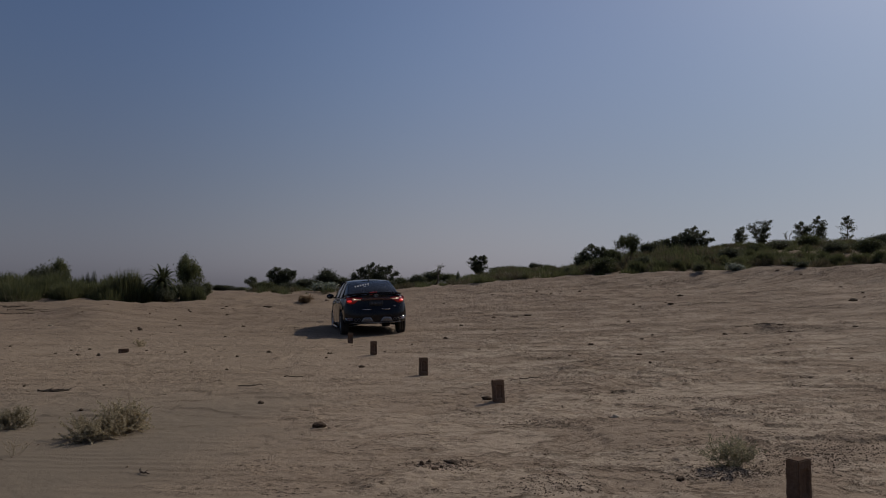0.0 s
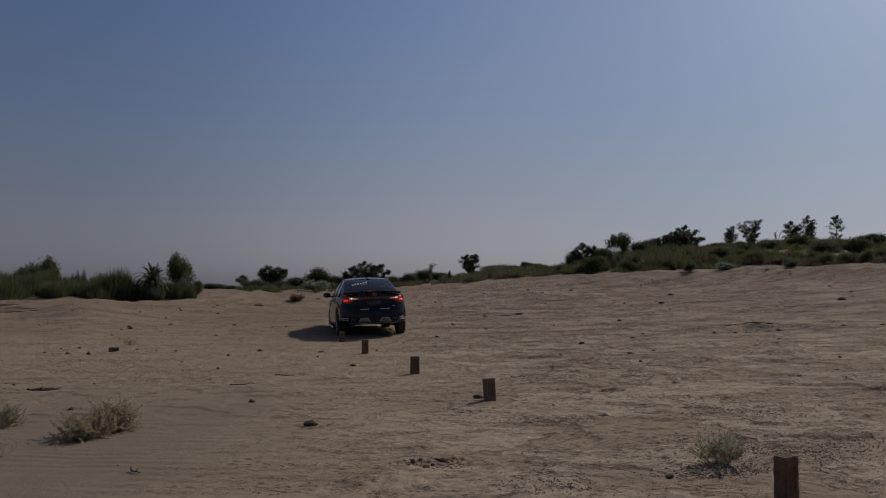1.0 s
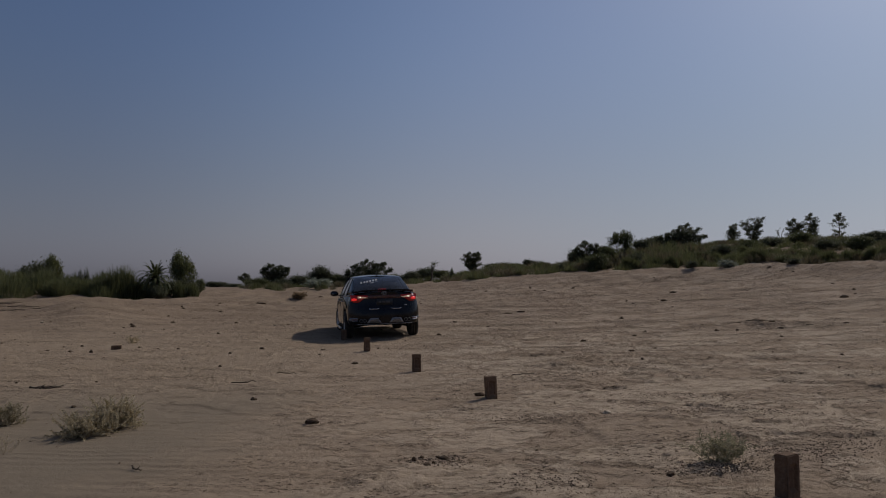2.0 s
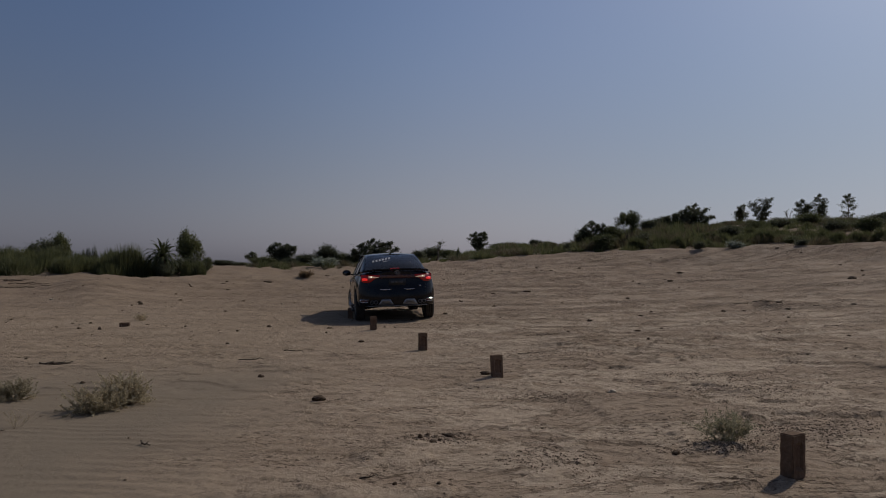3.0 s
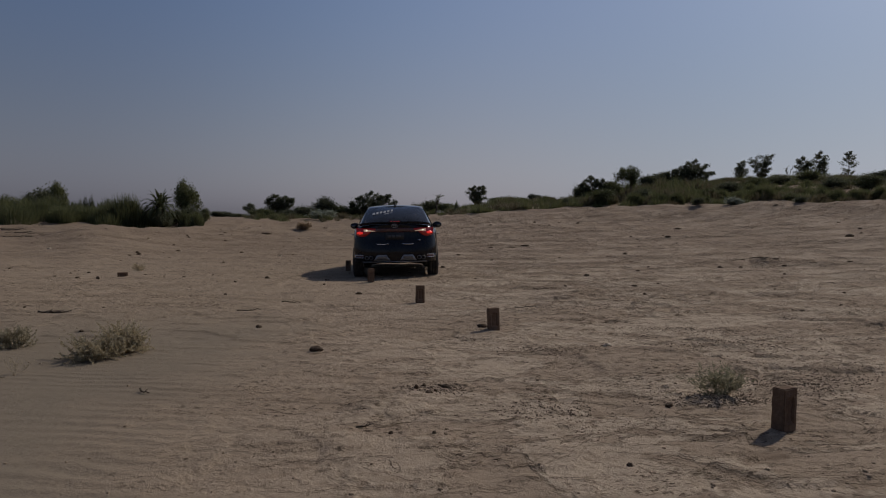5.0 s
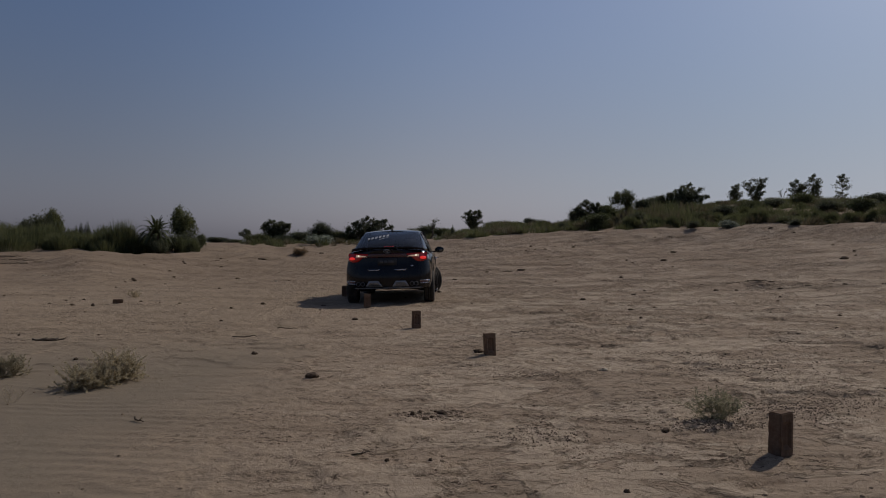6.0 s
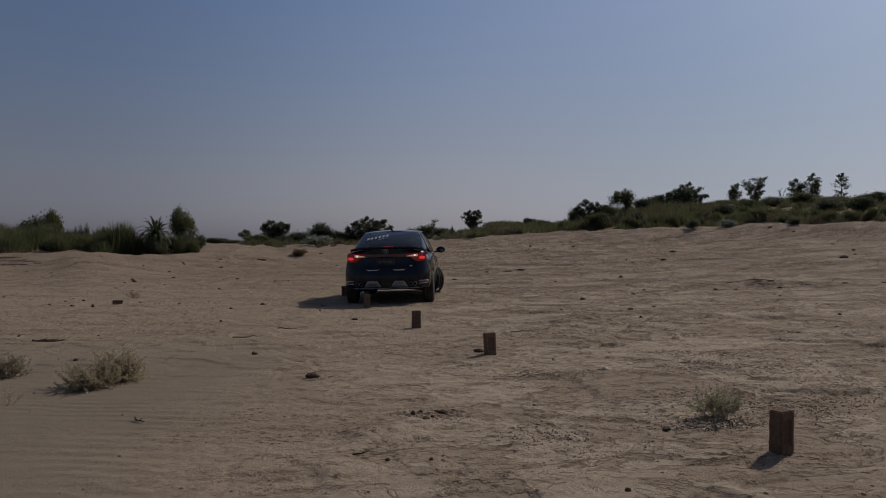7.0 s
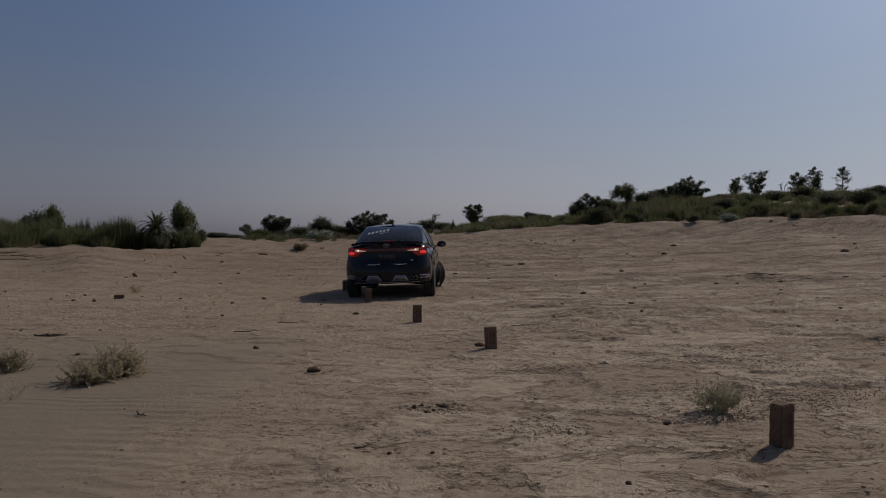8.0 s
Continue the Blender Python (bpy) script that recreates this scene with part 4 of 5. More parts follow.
# low grass over the bank and before the thicket, too thick to count
def sward(name, label, mat, spots, blades_each, seed):
    rnd = random.Random(seed)
    kinds = []
    for k in range(4):
        vs, fs = blades(blades_each, 0.9, 1.0, 0.013, rnd, 0.6)
        kinds.append((np.array(vs), fs))
    vall, fall, n = [], [], 0
    for x, y, w, h in spots:
        v, fs = kinds[rnd.randrange(4)]
        a = rnd.uniform(0, 6.28)
        c, s = math.cos(a) * w / 1.6, math.sin(a) * w / 1.6
        z = at(x, y) - 0.05
        q = np.column_stack([x + v[:, 0] * c - v[:, 1] * s, y + v[:, 0] * s + v[:, 1] * c, z + v[:, 2] * h])
        vall.append(q)
        fall += [tuple(i + n for i in f) for f in fs]
        n += len(v)
    ob = link(name, quick_mesh(name, np.concatenate(vall), fall), mat)
    return tagged(ob, label, "grass", kind="stuff")


spots = {True: [], False: []}
for k in range(1150):
    b = rnd.uniform(1, 35)
    er = float(np.interp(b, BEARING, EDGE_R))
    tr = float(np.interp(b, BEARING, TOP_R))
    f = rnd.random() ** 0.85
    x, y = polar(b, er + 0.4 + (tr + 4 - er) * f)
    bald = perlin(np.array([x / 4.0]), np.array([y / 4.0]), 77)[0]
    if bald < (-0.10 if f < 0.55 and b < 29 else -0.34) and b > 18:
        continue
    h = rnd.uniform(0.2, 0.75) * (1.0 if f < 0.7 else 0.6)
    spots[bald > -0.12 + rnd.gauss(0, 0.25)].append((x, y, h * rnd.uniform(1.8, 3.2) + 0.2, h))
for k in range(120):
    x, y = polar(rnd.uniform(-15, 6), rnd.uniform(48.5, 60))
    h = rnd.uniform(0.25, 0.7)
    spots[rnd.random() < 0.6].append((x, y, h * 2.2, h))
# feathery grass along the crest and taller scrub under the trees
for k in range(230):
    b = rnd.uniform(17, 35)
    tr = float(np.interp(b, BEARING, TOP_R))
    x, y = polar(b, tr - 3 + rnd.uniform(-4, 4))
    h = rnd.uniform(0.3, 0.65)
    spots[rnd.random() < 0.75].append((x, y, h * 2.6, h))
for k in range(110):
    x, y = polar(rnd.uniform(10.5, 21), rnd.uniform(48, 61))
    h = rnd.uniform(0.6, 1.25)
    spots[rnd.random() < 0.6].append((x, y, h * 1.7, h))
sward("bank_grass", "low green grass and scrub over the bank", GRASS, spots[True], 180, 51)
sward("dry_bank_grass", "low dry brownish grass over the bank", DRYGRASS, spots[False], 180, 52)
for k in range(90):
    b = rnd.uniform(8, 34)
    er = float(np.interp(b, BEARING, EDGE_R))
    x, y = polar(b, er + rnd.uniform(0.8, 16))
    if perlin(np.array([x / 4.0]), np.array([y / 4.0]), 77)[0] < -0.1:
        continue
    h = rnd.uniform(0.5, 0.95)
    clump(KINDS[rnd.choice((0, 1, 2, 3))], x, y, h * rnd.uniform(1.3, 1.9), h, rnd.uniform(0, 360))
for b, d, w, h in ((28.9, 44.5, 1.3, 0.85), (30.5, 44, 1.3, 0.8), (31.8, 44, 1.2, 0.9), (32.6, 43.5, 1.4, 1.0), (17.2, 47, 1.5, 0.95), (18.4, 47, 1.2, 0.9), (15.2, 48, 1.4, 0.9), (24.4, 49, 1.3, 0.9), (22.6, 48, 1.2, 0.8)):
    x, y = polar(b, d)
    for j in range(3):
        clump(KINDS[(0, 2, 1)[j]], x + rnd.uniform(-0.3, 0.3), y + rnd.uniform(-0.3, 0.3), w, h * rnd.uniform(0.9, 1.1), rnd.uniform(0, 360))
# dark low bushes dotted over the bank
for k, (b, d, w, h) in enumerate(((10.2, 49, 1.2, 0.7), (13.0, 48.5, 1.5, 1.0), (15.9, 50, 1.3, 0.9), (20.6, 49, 1.1, 0.8), (22.0, 52, 1.4, 1.0), (23.9, 55, 1.6, 0.9), (25.4, 58, 1.8, 0.8), (27.2, 57, 1.7, 0.9), (29.0, 50, 1.5, 0.9), (30.9, 49, 1.6, 1.0), (31.9, 56, 1.8, 1.0), (26.2, 46.5, 0.9, 0.55))):
    x, y = polar(b, d)
    tree("low dark green bush on the bank", x, y, at(x, y), w, h, 400 + k, 5, 0.05, 0.06, 24, (LEAF, LEAF_OLIVE)[k % 2], 0.75, 0.18, "bush", "bush", 1, 4, "bushes of the bank")
# rounded bushes
for k, (b, d, w, top) in enumerate(((-28.9, 55, 1.7, 2.8), (-28.1, 55.5, 1.1, 3.25), (-29.8, 54, 1.2, 2.45), (-21.3, 41.7, 1.1, 1.25), (-21.4, 43.6, 1.5, 1.45), (-19.6, 44.2, 1.6, 1.6), (-20.5, 45.5, 1.6, 1.5), (-18.2, 50, 0.6, 1.68), (-17.1, 110, 3.1, 1.9), (-15.9, 110, 2.6, 1.6), (-14.0, 58, 1.8, 1.82), (-10.9, 58, 2.0, 2.01), (-9.2, 60, 2.0, 2.75), (-7.9, 60, 1.7, 2.14), (-2.0, 60, 1.6, 2.34), (-0.7, 62, 2.0, 2.67), (0.5, 60, 1.6, 2.43), (2.5, 62, 1.5, 2.38), (5.0, 62, 2.7, 3.06), (6.4, 60, 1.7, 2.61), (7.5, 64, 1.2, 3.41), (11.2, 55, 1.3, 3.76), (13.4, 54, 1.7, 3.94), (16.2, 62, 1.7, 4.88), (17.2, 64, 2.0, 5.17), (21.8, 66, 1.0, 4.69), (-12.0, 57, 1.6, 1.7), (-6.8, 61, 1.8, 2.0), (-3.4, 60, 1.8, 2.1), (-4.6, 58, 1.8, 1.9))):
    x, y = polar(b, d)
    z = at(x, y)
    tree("dense dusty green bush with small leaves", x, y, z, w * 0.92, max(top - z, 0.5) * 1.0, 100 + k, 5, 0.06, 0.062, 34, (LEAF, LEAF_OLIVE, LEAF)[k % 3], 0.7, 0.18, "bush", "bush", 1, 4, "bushes of the thicket")

# trees
for k, (b, d, w, top, stems, bare, mat, leaf, spread, label) in enumerate((
        (-19.5, 45, 1.3, 3.15, 6, 0.05, LEAF_OLIVE, 0.058, 0.40, "upright leafy tree with dense olive foliage"),
        (14.7, 52, 1.6, 4.95, 2, 0.15, LEAF_OLIVE, 0.058, 0.45, "slender light green tree with airy crown"))):
    x, y = polar(b, d)
    z = at(x, y)
    tree(label, x, y, z, w, top - z, 200 + k, stems, bare, leaf, (60, 28)[k], mat, spread, (0.15, 0.12)[k], depth=2)


def young_tree(label, x, y, width, height, seed, heads, profile, foot, dense=26, leaf=0.07, mat=None, group="small trees on the skyline"):
    """A thin trunk for each head, side limbs whose reach follows the profile, leaves in tufts along them."""
    rnd = random.Random(seed)
    z = at(x, y)
    top = thing("tree", label, "tree", pose(x, y, z - 0.05), group)
    bm, pts = bmesh.new(), []
    for off, scale, wide in heads:
        h = height * scale
        bend = [Vector((off * width * f ** 0.8 + rnd.gauss(0, 0.03), rnd.gauss(0, 0.03), h * f)) for f in (0.0, 0.25, 0.5, 0.75, 0.96)]
        bend[0] = Vector((off * 0.15 * width, 0, 0))
        tube(bm, bend, [0.055, 0.045, 0.035, 0.022, 0.008], 7)
        for k in range(17):
            f = foot + (1 - foot) * (k + rnd.random()) / 17
            q = min(f / 0.25, 3.999)
            p = bend[int(q)].lerp(bend[int(q) + 1], q - int(q)) if f < 0.96 else bend[-1]
            reach = width * 0.5 * wide * float(np.interp((f - foot) / (1 - foot), np.linspace(0, 1, len(profile)), profile)) * rnd.uniform(0.55, 1.15)
            a = k * 2.4 + rnd.uniform(-0.5, 0.5)
            e = p + Vector((math.cos(a) * reach, math.sin(a) * reach, reach * rnd.uniform(0.15, 0.7)))
            m = p.lerp(e, 0.5) + Vector((0, 0, -0.04))
            tube(bm, [p, m, e], [0.016, 0.011, 0.005], 4)
            for c in (m, m.lerp(e, 0.5), e):
                g = 0.05 + 0.10 * reach
                pts += [c + Vector((rnd.gauss(0, g), rnd.gauss(0, g), rnd.gauss(0, g * 0.75))) for _ in range(int(dense * rnd.uniform(0.5, 2.4)))]
    part("trunk", bm, BARK, top)
    link("crown", quick_mesh("crown", *leaves(pts, leaf, rnd)), mat or LEAF, top)
    return top


OVAL, VASE, SPIRE = (0.5, 0.9, 1.0, 0.8, 0.35), (0.25, 0.45, 0.75, 1.05, 0.85), (0.65, 0.8, 0.95, 0.75, 0.55, 0.25)
for k, (b, d, w, top, heads, profile, foot, dense, label) in enumerate((
        (-14.9, 70, 1.2, 2.3, ((0, 1, 1),), OVAL, 0.35, 18, "tiny lone tree with thin trunk"),
        (2.9, 70, 1.75, 4.40, ((-0.26, 0.97, 0.72), (0.26, 1, 0.72), (0.0, 0.75, 0.8)), OVAL, 0.28, 34, "small twin-headed tree with dense rounded crown"),
        (22.75, 70, 1.25, 6.60, ((0.12, 1, 0.9), (-0.12, 0.8, 0.7)), OVAL, 0.30, 20, "young tree with leaning oval crown"),
        (24.2, 70, 2.2, 7.15, ((-0.24, 0.88, 0.75), (0.28, 1.0, 0.55), (0.05, 0.8, 0.6)), VASE, 0.34, 18, "young vase-shaped tree with broad open crown"),
        (26.95, 70, 1.5, 6.85, ((-0.12, 1, 0.9), (0.2, 0.8, 0.7)), OVAL, 0.22, 24, "young tree with ragged rounded crown"),
        (27.9, 70, 1.9, 7.35, ((0.05, 1, 1.0), (0.2, 0.75, 0.7)), SPIRE, 0.28, 20, "young tree with tall layered crown"),
        (29.75, 70, 1.25, 7.3, ((0.0, 1, 1.0),), SPIRE, 0.22, 19, "slim young tree with sparse crown"))):
    x, y = polar(b, d)
    young_tree(label, x, y, w, top - at(x, y), 300 + k, heads, profile, foot, dense)
# wide ragged thorn trees with several leaders
for k, (b, d, w, top, heads, label) in enumerate((
        (-12.7, 60, 2.5, 3.0, ((-0.38, 0.8, 0.55), (-0.12, 1.0, 0.55), (0.18, 0.95, 0.5), (0.4, 0.85, 0.4), (0.0, 0.6, 0.8)), "small spreading dark green tree"),
        (-5.3, 60, 4.3, 3.3, ((-0.46, 0.62, 0.3), (-0.3, 0.85, 0.32), (-0.1, 1.0, 0.36), (0.08, 0.86, 0.36), (0.24, 0.93, 0.32), (0.42, 0.68, 0.28), (0.0, 0.6, 0.8)), "wide low tree with layered dark crown"),
        (19.1, 62, 4.3, 6.15, ((-0.46, 0.45, 0.32), (-0.28, 0.62, 0.36), (-0.08, 0.78, 0.38), (0.12, 1.0, 0.36), (0.30, 0.82, 0.34), (0.44, 0.55, 0.28), (0.0, 0.5, 0.8)), "thorny spreading tree with ragged crown"),
        (12.3, 54, 2.6, 4.30, ((-0.4, 0.75, 0.4), (-0.15, 1.0, 0.5), (0.15, 0.93, 0.5), (0.4, 0.8, 0.4)), "dark rounded thorn tree"))):
    x, y = polar(b, d)
    young_tree(label, x, y, w, top - at(x, y), 330 + k, heads, OVAL, 0.12, 26, 0.07, LEAF, "thorn trees")
x, y = polar(26.1, 70)
tree("thin almost bare sapling", x, y, at(x, y), 0.7, 6.15 - at(x, y), 230, 1, 0.5, 0.06, 2, LEAF_OLIVE, 0.5, 0.06, "sapling", "tree", 1, 3)
x, y = polar(-0.5, 58)
tree("thin stalk rising over the bushes", x, y, at(x, y), 0.8, 3.2 - at(x, y), 231, 1, 0.6, 0.07, 4, LEAF_OLIVE, 0.5, 0.08, "sapling", "tree", 1, 3)
# pale broad-leaved shrubs
for k, (b, d, w, h) in enumerate(((-9.4, 52, 1.7, 0.8), (22.3, 43.5, 0.9, 0.5), (19.9, 43.5, 0.6, 0.4), (26.8, 42.5, 0.6, 0.35))):
    x, y = polar(b, d)
    tree("low shrub with pale grey-green broad leaves", x, y, at(x, y), w, h, 260 + k, 5, 0.08, 0.15, 9, LEAF_PALE if k < 2 else LEAF, 0.8, 0.2, "shrub", "shrub", 1, 3, "pale shrubs")


def palm(x, y, height, seed):
    rnd = random.Random(seed)
    top = thing("date_palm", "young bushy date palm with arching fronds", "palm", pose(x, y, at(x, y) - 0.05))
    bm = bmesh.new()
    tube(bm, [(0, 0, 0), (0.02, 0, 0.6), (0, 0, 1.22)], [0.17, 0.18, 0.12], 9)
    part("trunk", bm, BARK, top)
    for k in range(64):
        a, up = k * 2.39996, 1.5 - 1.7 * (k / 64) ** 0.9 + rnd.uniform(-0.08, 0.08)
        n, length = 13, height * rnd.uniform(0.46, 0.60)
        p, d = Vector((0.08 * math.cos(a), 0.08 * math.sin(a), 1.17)), Vector((math.cos(a) * math.cos(up), math.sin(a) * math.cos(up), math.sin(up)))
        side = Vector((-math.sin(a), math.cos(a), 0))
        vs, fs = [], []
        for i in range(n):
            q = p + d * length / n
            ln = 0.12 * math.sin(math.pi * min(0.97, 0.15 + 0.82 * i / n)) + 0.04
            for s in (-1, 1):
                for h in (0.0, 0.5):
                    f = p.lerp(q, h)
                    t = f + (side * s * 0.72 + d * 0.75 + Vector((0, 0, -0.18))) * ln
                    b = len(vs)
                    vs += [f, f + d * 0.06, t]
                    fs.append((b, b + 1, b + 2))
            b = len(vs)
            vs += [p - side * 0.022, p + side * 0.022, q + side * 0.018, q - side * 0.018]
            fs.append((b, b + 1, b + 2, b + 3))
            p = q
            d = (d + Vector((0, 0, -0.075 - 0.014 * i))).normalized()
        link("frond", quick_mesh("frond", vs, fs), PALM, top)


palm(*polar(-21.4, 42.4), 2.1, 9)


# ---- weeds, sticks, clods and stones on the pan ----
def weed(label, x, y, width, height, seed, stems, mat, flat=0.5, per=9, leaf=0.014, name="weed", broad=0.15):
    """Thin wiry stems that fan out and fork, set with narrow leaves."""
    rnd = random.Random(seed)
    top = thing(name, label, "weed", pose(x, y, at(x, y) - 0.008))
    bm, vs, fs = bmesh.new(), [], []
    r = width / 2

    def leaflet(p, d):
        w = d.cross(Vector((rnd.gauss(0, 1), rnd.gauss(0, 1), rnd.gauss(0, 1)))).normalized() * leaf * broad
        b = len(vs)
        ln = leaf * rnd.uniform(0.6, 1.4)
        vs.extend([p - w, p + w, p + d * ln + w * 0.3])
        fs.append((b, b + 1, b + 2))

    def run(p, d, length, rad, level):
        pts, n = [p], 5
        for k in range(n):
            d = (d + Vector((rnd.gauss(0, 0.22), rnd.gauss(0, 0.22), rnd.gauss(0.04, 0.16)))).normalized()
            q = pts[-1] + d * length / n
            q.z = max(q.z, 0.004)
            pts.append(q)
            for _ in range(per // 3):
                leaflet(pts[-2].lerp(q, rnd.random()), (d * 0.5 + Vector((rnd.gauss(0, 1), rnd.gauss(0, 1), rnd.gauss(0.3, 0.8)))).normalized())
            if level and k > 0:
                run(q, (d + Vector((rnd.gauss(0, 0.7), rnd.gauss(0, 0.7), rnd.gauss(0.2, 0.5)))).normalized(), length * 0.45, rad * 0.7, level - 1)
        tube(bm, pts, [rad * (1 - 0.12 * k) for k in range(n + 1)], 3)

    for k in range(stems):
        a, up = rnd.uniform(0, 2 * math.pi), rnd.uniform(0.1, 1.0) ** flat * 1.45
        d = Vector((math.cos(a) * math.cos(up), math.sin(a) * math.cos(up), math.sin(up)))
        run(Vector((0.15 * r * math.cos(a), 0.15 * r * math.sin(a), 0.0)), d, rnd.uniform(0.6, 1.0) * (r * math.cos(up) + height * math.sin(up)), 0.0016, 1)
    part("stalk", bm, STRAW, top)
    if vs:
        link("foliage", quick_mesh("foliage", vs, fs), mat, top)
    return top


weed("sparse green-grey weed with thin wiry twigs", 1.84, 4.58, 0.39, 0.11, 41, 30, WEED_GREEN, 0.6, 6, 0.036, broad=0.09)
weed("low dusty weed with tiny pale leaves", -2.67, 5.98, 0.34, 0.18, 42, 90, WEED, 0.9, 15, 0.017, broad=0.24)
weed("low dusty weed with tiny pale leaves", -2.77, 5.72, 0.42, 0.085, 43, 80, WEED, 1.3, 15, 0.017, broad=0.24)
weed("flattened dry weed half buried in sand", -3.70, 6.15, 0.36, 0.11, 44, 70, WEED, 1.2, 12, 0.016, broad=0.24)
weed("dry tuft of brown weed on the slope", -7.05, 37.0, 0.62, 0.20, 45, 70, BROWN_WEED, 1.0, 18, 0.06, broad=0.22)
weed("small faint dry weed in sand", -6.5, 15.4, 0.22, 0.14, 46, 24, WEED, 0.6, 9, 0.02)
weed("dead broken weed stalk in sand", -3.05, 5.12, 0.26, 0.10, 47, 9, WEED, 1.0, 3, 0.010)


def clod(label, x, y, w, d, h, seed, mat=None, name="clod", group="clods of earth"):
    bm = bmesh.new()
    bmesh.ops.create_icosphere(bm, subdivisions=3, radius=0.5)
    for v in bm.verts:
        n = noise.noise_vector(v.co * 3.2 + Vector((seed * 7.3, 1, 2)))
        m = noise.noise_vector(v.co * 9 + Vector((seed * 3.3, 4, 2)))
        v.co += n * 0.24 + m * 0.11
    bmesh.ops.transform(bm, matrix=Matrix.Diagonal((w, d, h * (0.75 if w > 0.08 else 1.1), 1)), verts=bm.verts)
    ob = part(name, bm, mat or CLOD, None)
    ob.matrix_basis = pose(x, y, at(x, y) + h * 0.2, 0, 0, seed * 47 % 180 - 90 if w < 0.08 else 5)
    return tagged(ob, label, "clod", group)


for k, (x, y, w, d, h) in enumerate(((-1.04, 6.0, 0.105, 0.08, 0.07), (-1.85, 7.29, 0.055, 0.05, 0.035), (1.41, 4.31, 0.075, 0.04, 0.03), (-0.06, 4.63, 0.06, 0.045, 0.03), (0.05, 4.84, 0.07, 0.05, 0.028), (-0.15, 4.80, 0.03, 0.03, 0.03), (-0.10, 4.86, 0.03, 0.025, 0.02), (-0.02, 4.76, 0.025, 0.02, 0.018), (0.01, 4.88, 0.028, 0.02, 0.018), (0.455, 7.52, 0.10, 0.07, 0.055), (-1.22, 10.75, 0.09, 0.07, 0.05), (3.4, 12.4, 0.10, 0.08, 0.05), (14.1, 24.5, 0.3, 0.2, 0.16), (10.35, 31, 0.25, 0.2, 0.12), (-8.3, 34, 0.4, 0.25, 0.16), (-5.1, 8.75, 0.035, 0.03, 0.025), (-3.5, 6.95, 0.04, 0.03, 0.025), (-4.15, 8.8, 0.035, 0.03, 0.02), (-1.98, 12.2, 0.045, 0.04, 0.03), (-3.1, 10.3, 0.05, 0.04, 0.03), (0.9, 3.29, 0.03, 0.025, 0.02), (-0.25, 3.75, 0.025, 0.02, 0.02), (-0.02, 3.70, 0.02, 0.02, 0.018), (2.05, 11.6, 0.06, 0.05, 0.03), (3.15, 10.9, 0.05, 0.05, 0.03), (5.5, 9.7, 0.05, 0.04, 0.03), (4.6, 16.5, 0.1, 0.08, 0.05), (7.1, 19, 0.12, 0.1, 0.06), (8.8, 27.5, 0.2, 0.16, 0.1), (2.4, 24, 0.3, 0.2, 0.08), (2.9, 24.4, 0.25, 0.2, 0.08), (1.7, 23.6, 0.15, 0.1, 0.06), (-9.5, 31, 0.2, 0.15, 0.08))):
    clod("small dark clod of dried earth on sand", x, y, w, d, h, k + 1)


SCRAP = varied("pale_scrap", (0.45, 0.38, 0.29), (0.62, 0.54, 0.43), 40, 0.9, 0, 0.3, 0.002)
for k, (x, y, w) in enumerate(((1.49, 6.26, 0.075), (1.55, 6.30, 0.03), (-0.78, 5.75, 0.025), (-4.6, 20.5, 0.09), (-11.5, 21, 0.12), (9.5, 27.5, 0.10))):
    clod("small pale scrap lying on the sand", x, y, w, w * 0.6, w * 0.45, 60 + k, SCRAP, "scrap", "pale scraps")
weed("heap of dry brushwood at the mound", *polar(-30.6, 34.2), 1.1, 0.12, 48, 30, WEED, 1.2, 0, 0.05, "brushwood")
weed("heap of dry brushwood at the mound", *polar(-29.2, 34.6), 0.9, 0.12, 49, 30, WEED, 1.2, 0, 0.05, "brushwood")


def stick(x, y, length, turn, seed, r=0.006):
    rnd = random.Random(seed)
    bm = bmesh.new()
    pts = [Vector((length * (k / 6 - 0.5), rnd.gauss(0, length * 0.04), 0.008 + max(0, rnd.gauss(0.006, 0.008)))) for k in range(7)]
    tube(bm, pts, [r * (1.1 - 0.1 * k) for k in range(7)], 6)
    tube(bm, [pts[3], pts[3] + Vector((length * 0.15, length * 0.16, 0.02))], [r * 0.6, r * 0.3], 5)
    ob = part("stick", bm, TWIG, None)
    ob.matrix_basis = pose(x, y, at(x, y), 0, 0, turn)
    tagged(ob, "broken dry twig lying on the sand", "stick", "loose sticks")


for k, (x, y, l, t, r) in enumerate(((-1.90, 4.57, 0.11, -35, 0.006), (-4.5, 8.34, 0.28, 8, 0.010), (-4.62, 8.30, 0.2, -30, 0.008), (-3.2, 4.95, 0.3, 15, 0.006), (-2.9, 3.95, 0.22, 20, 0.004), (-0.40, 3.88, 0.12, 8, 0.005), (1.1, 9.05, 0.3, 20, 0.006), (-3.1, 4.05, 0.16, 25, 0.004), (-2.0, 9.6, 0.25, 6, 0.006), (-2.3, 8.6, 0.3, -4, 0.006), (3.6, 5.4, 0.3, -12, 0.005))):
    stick(x, y, l, t, k + 1, r)

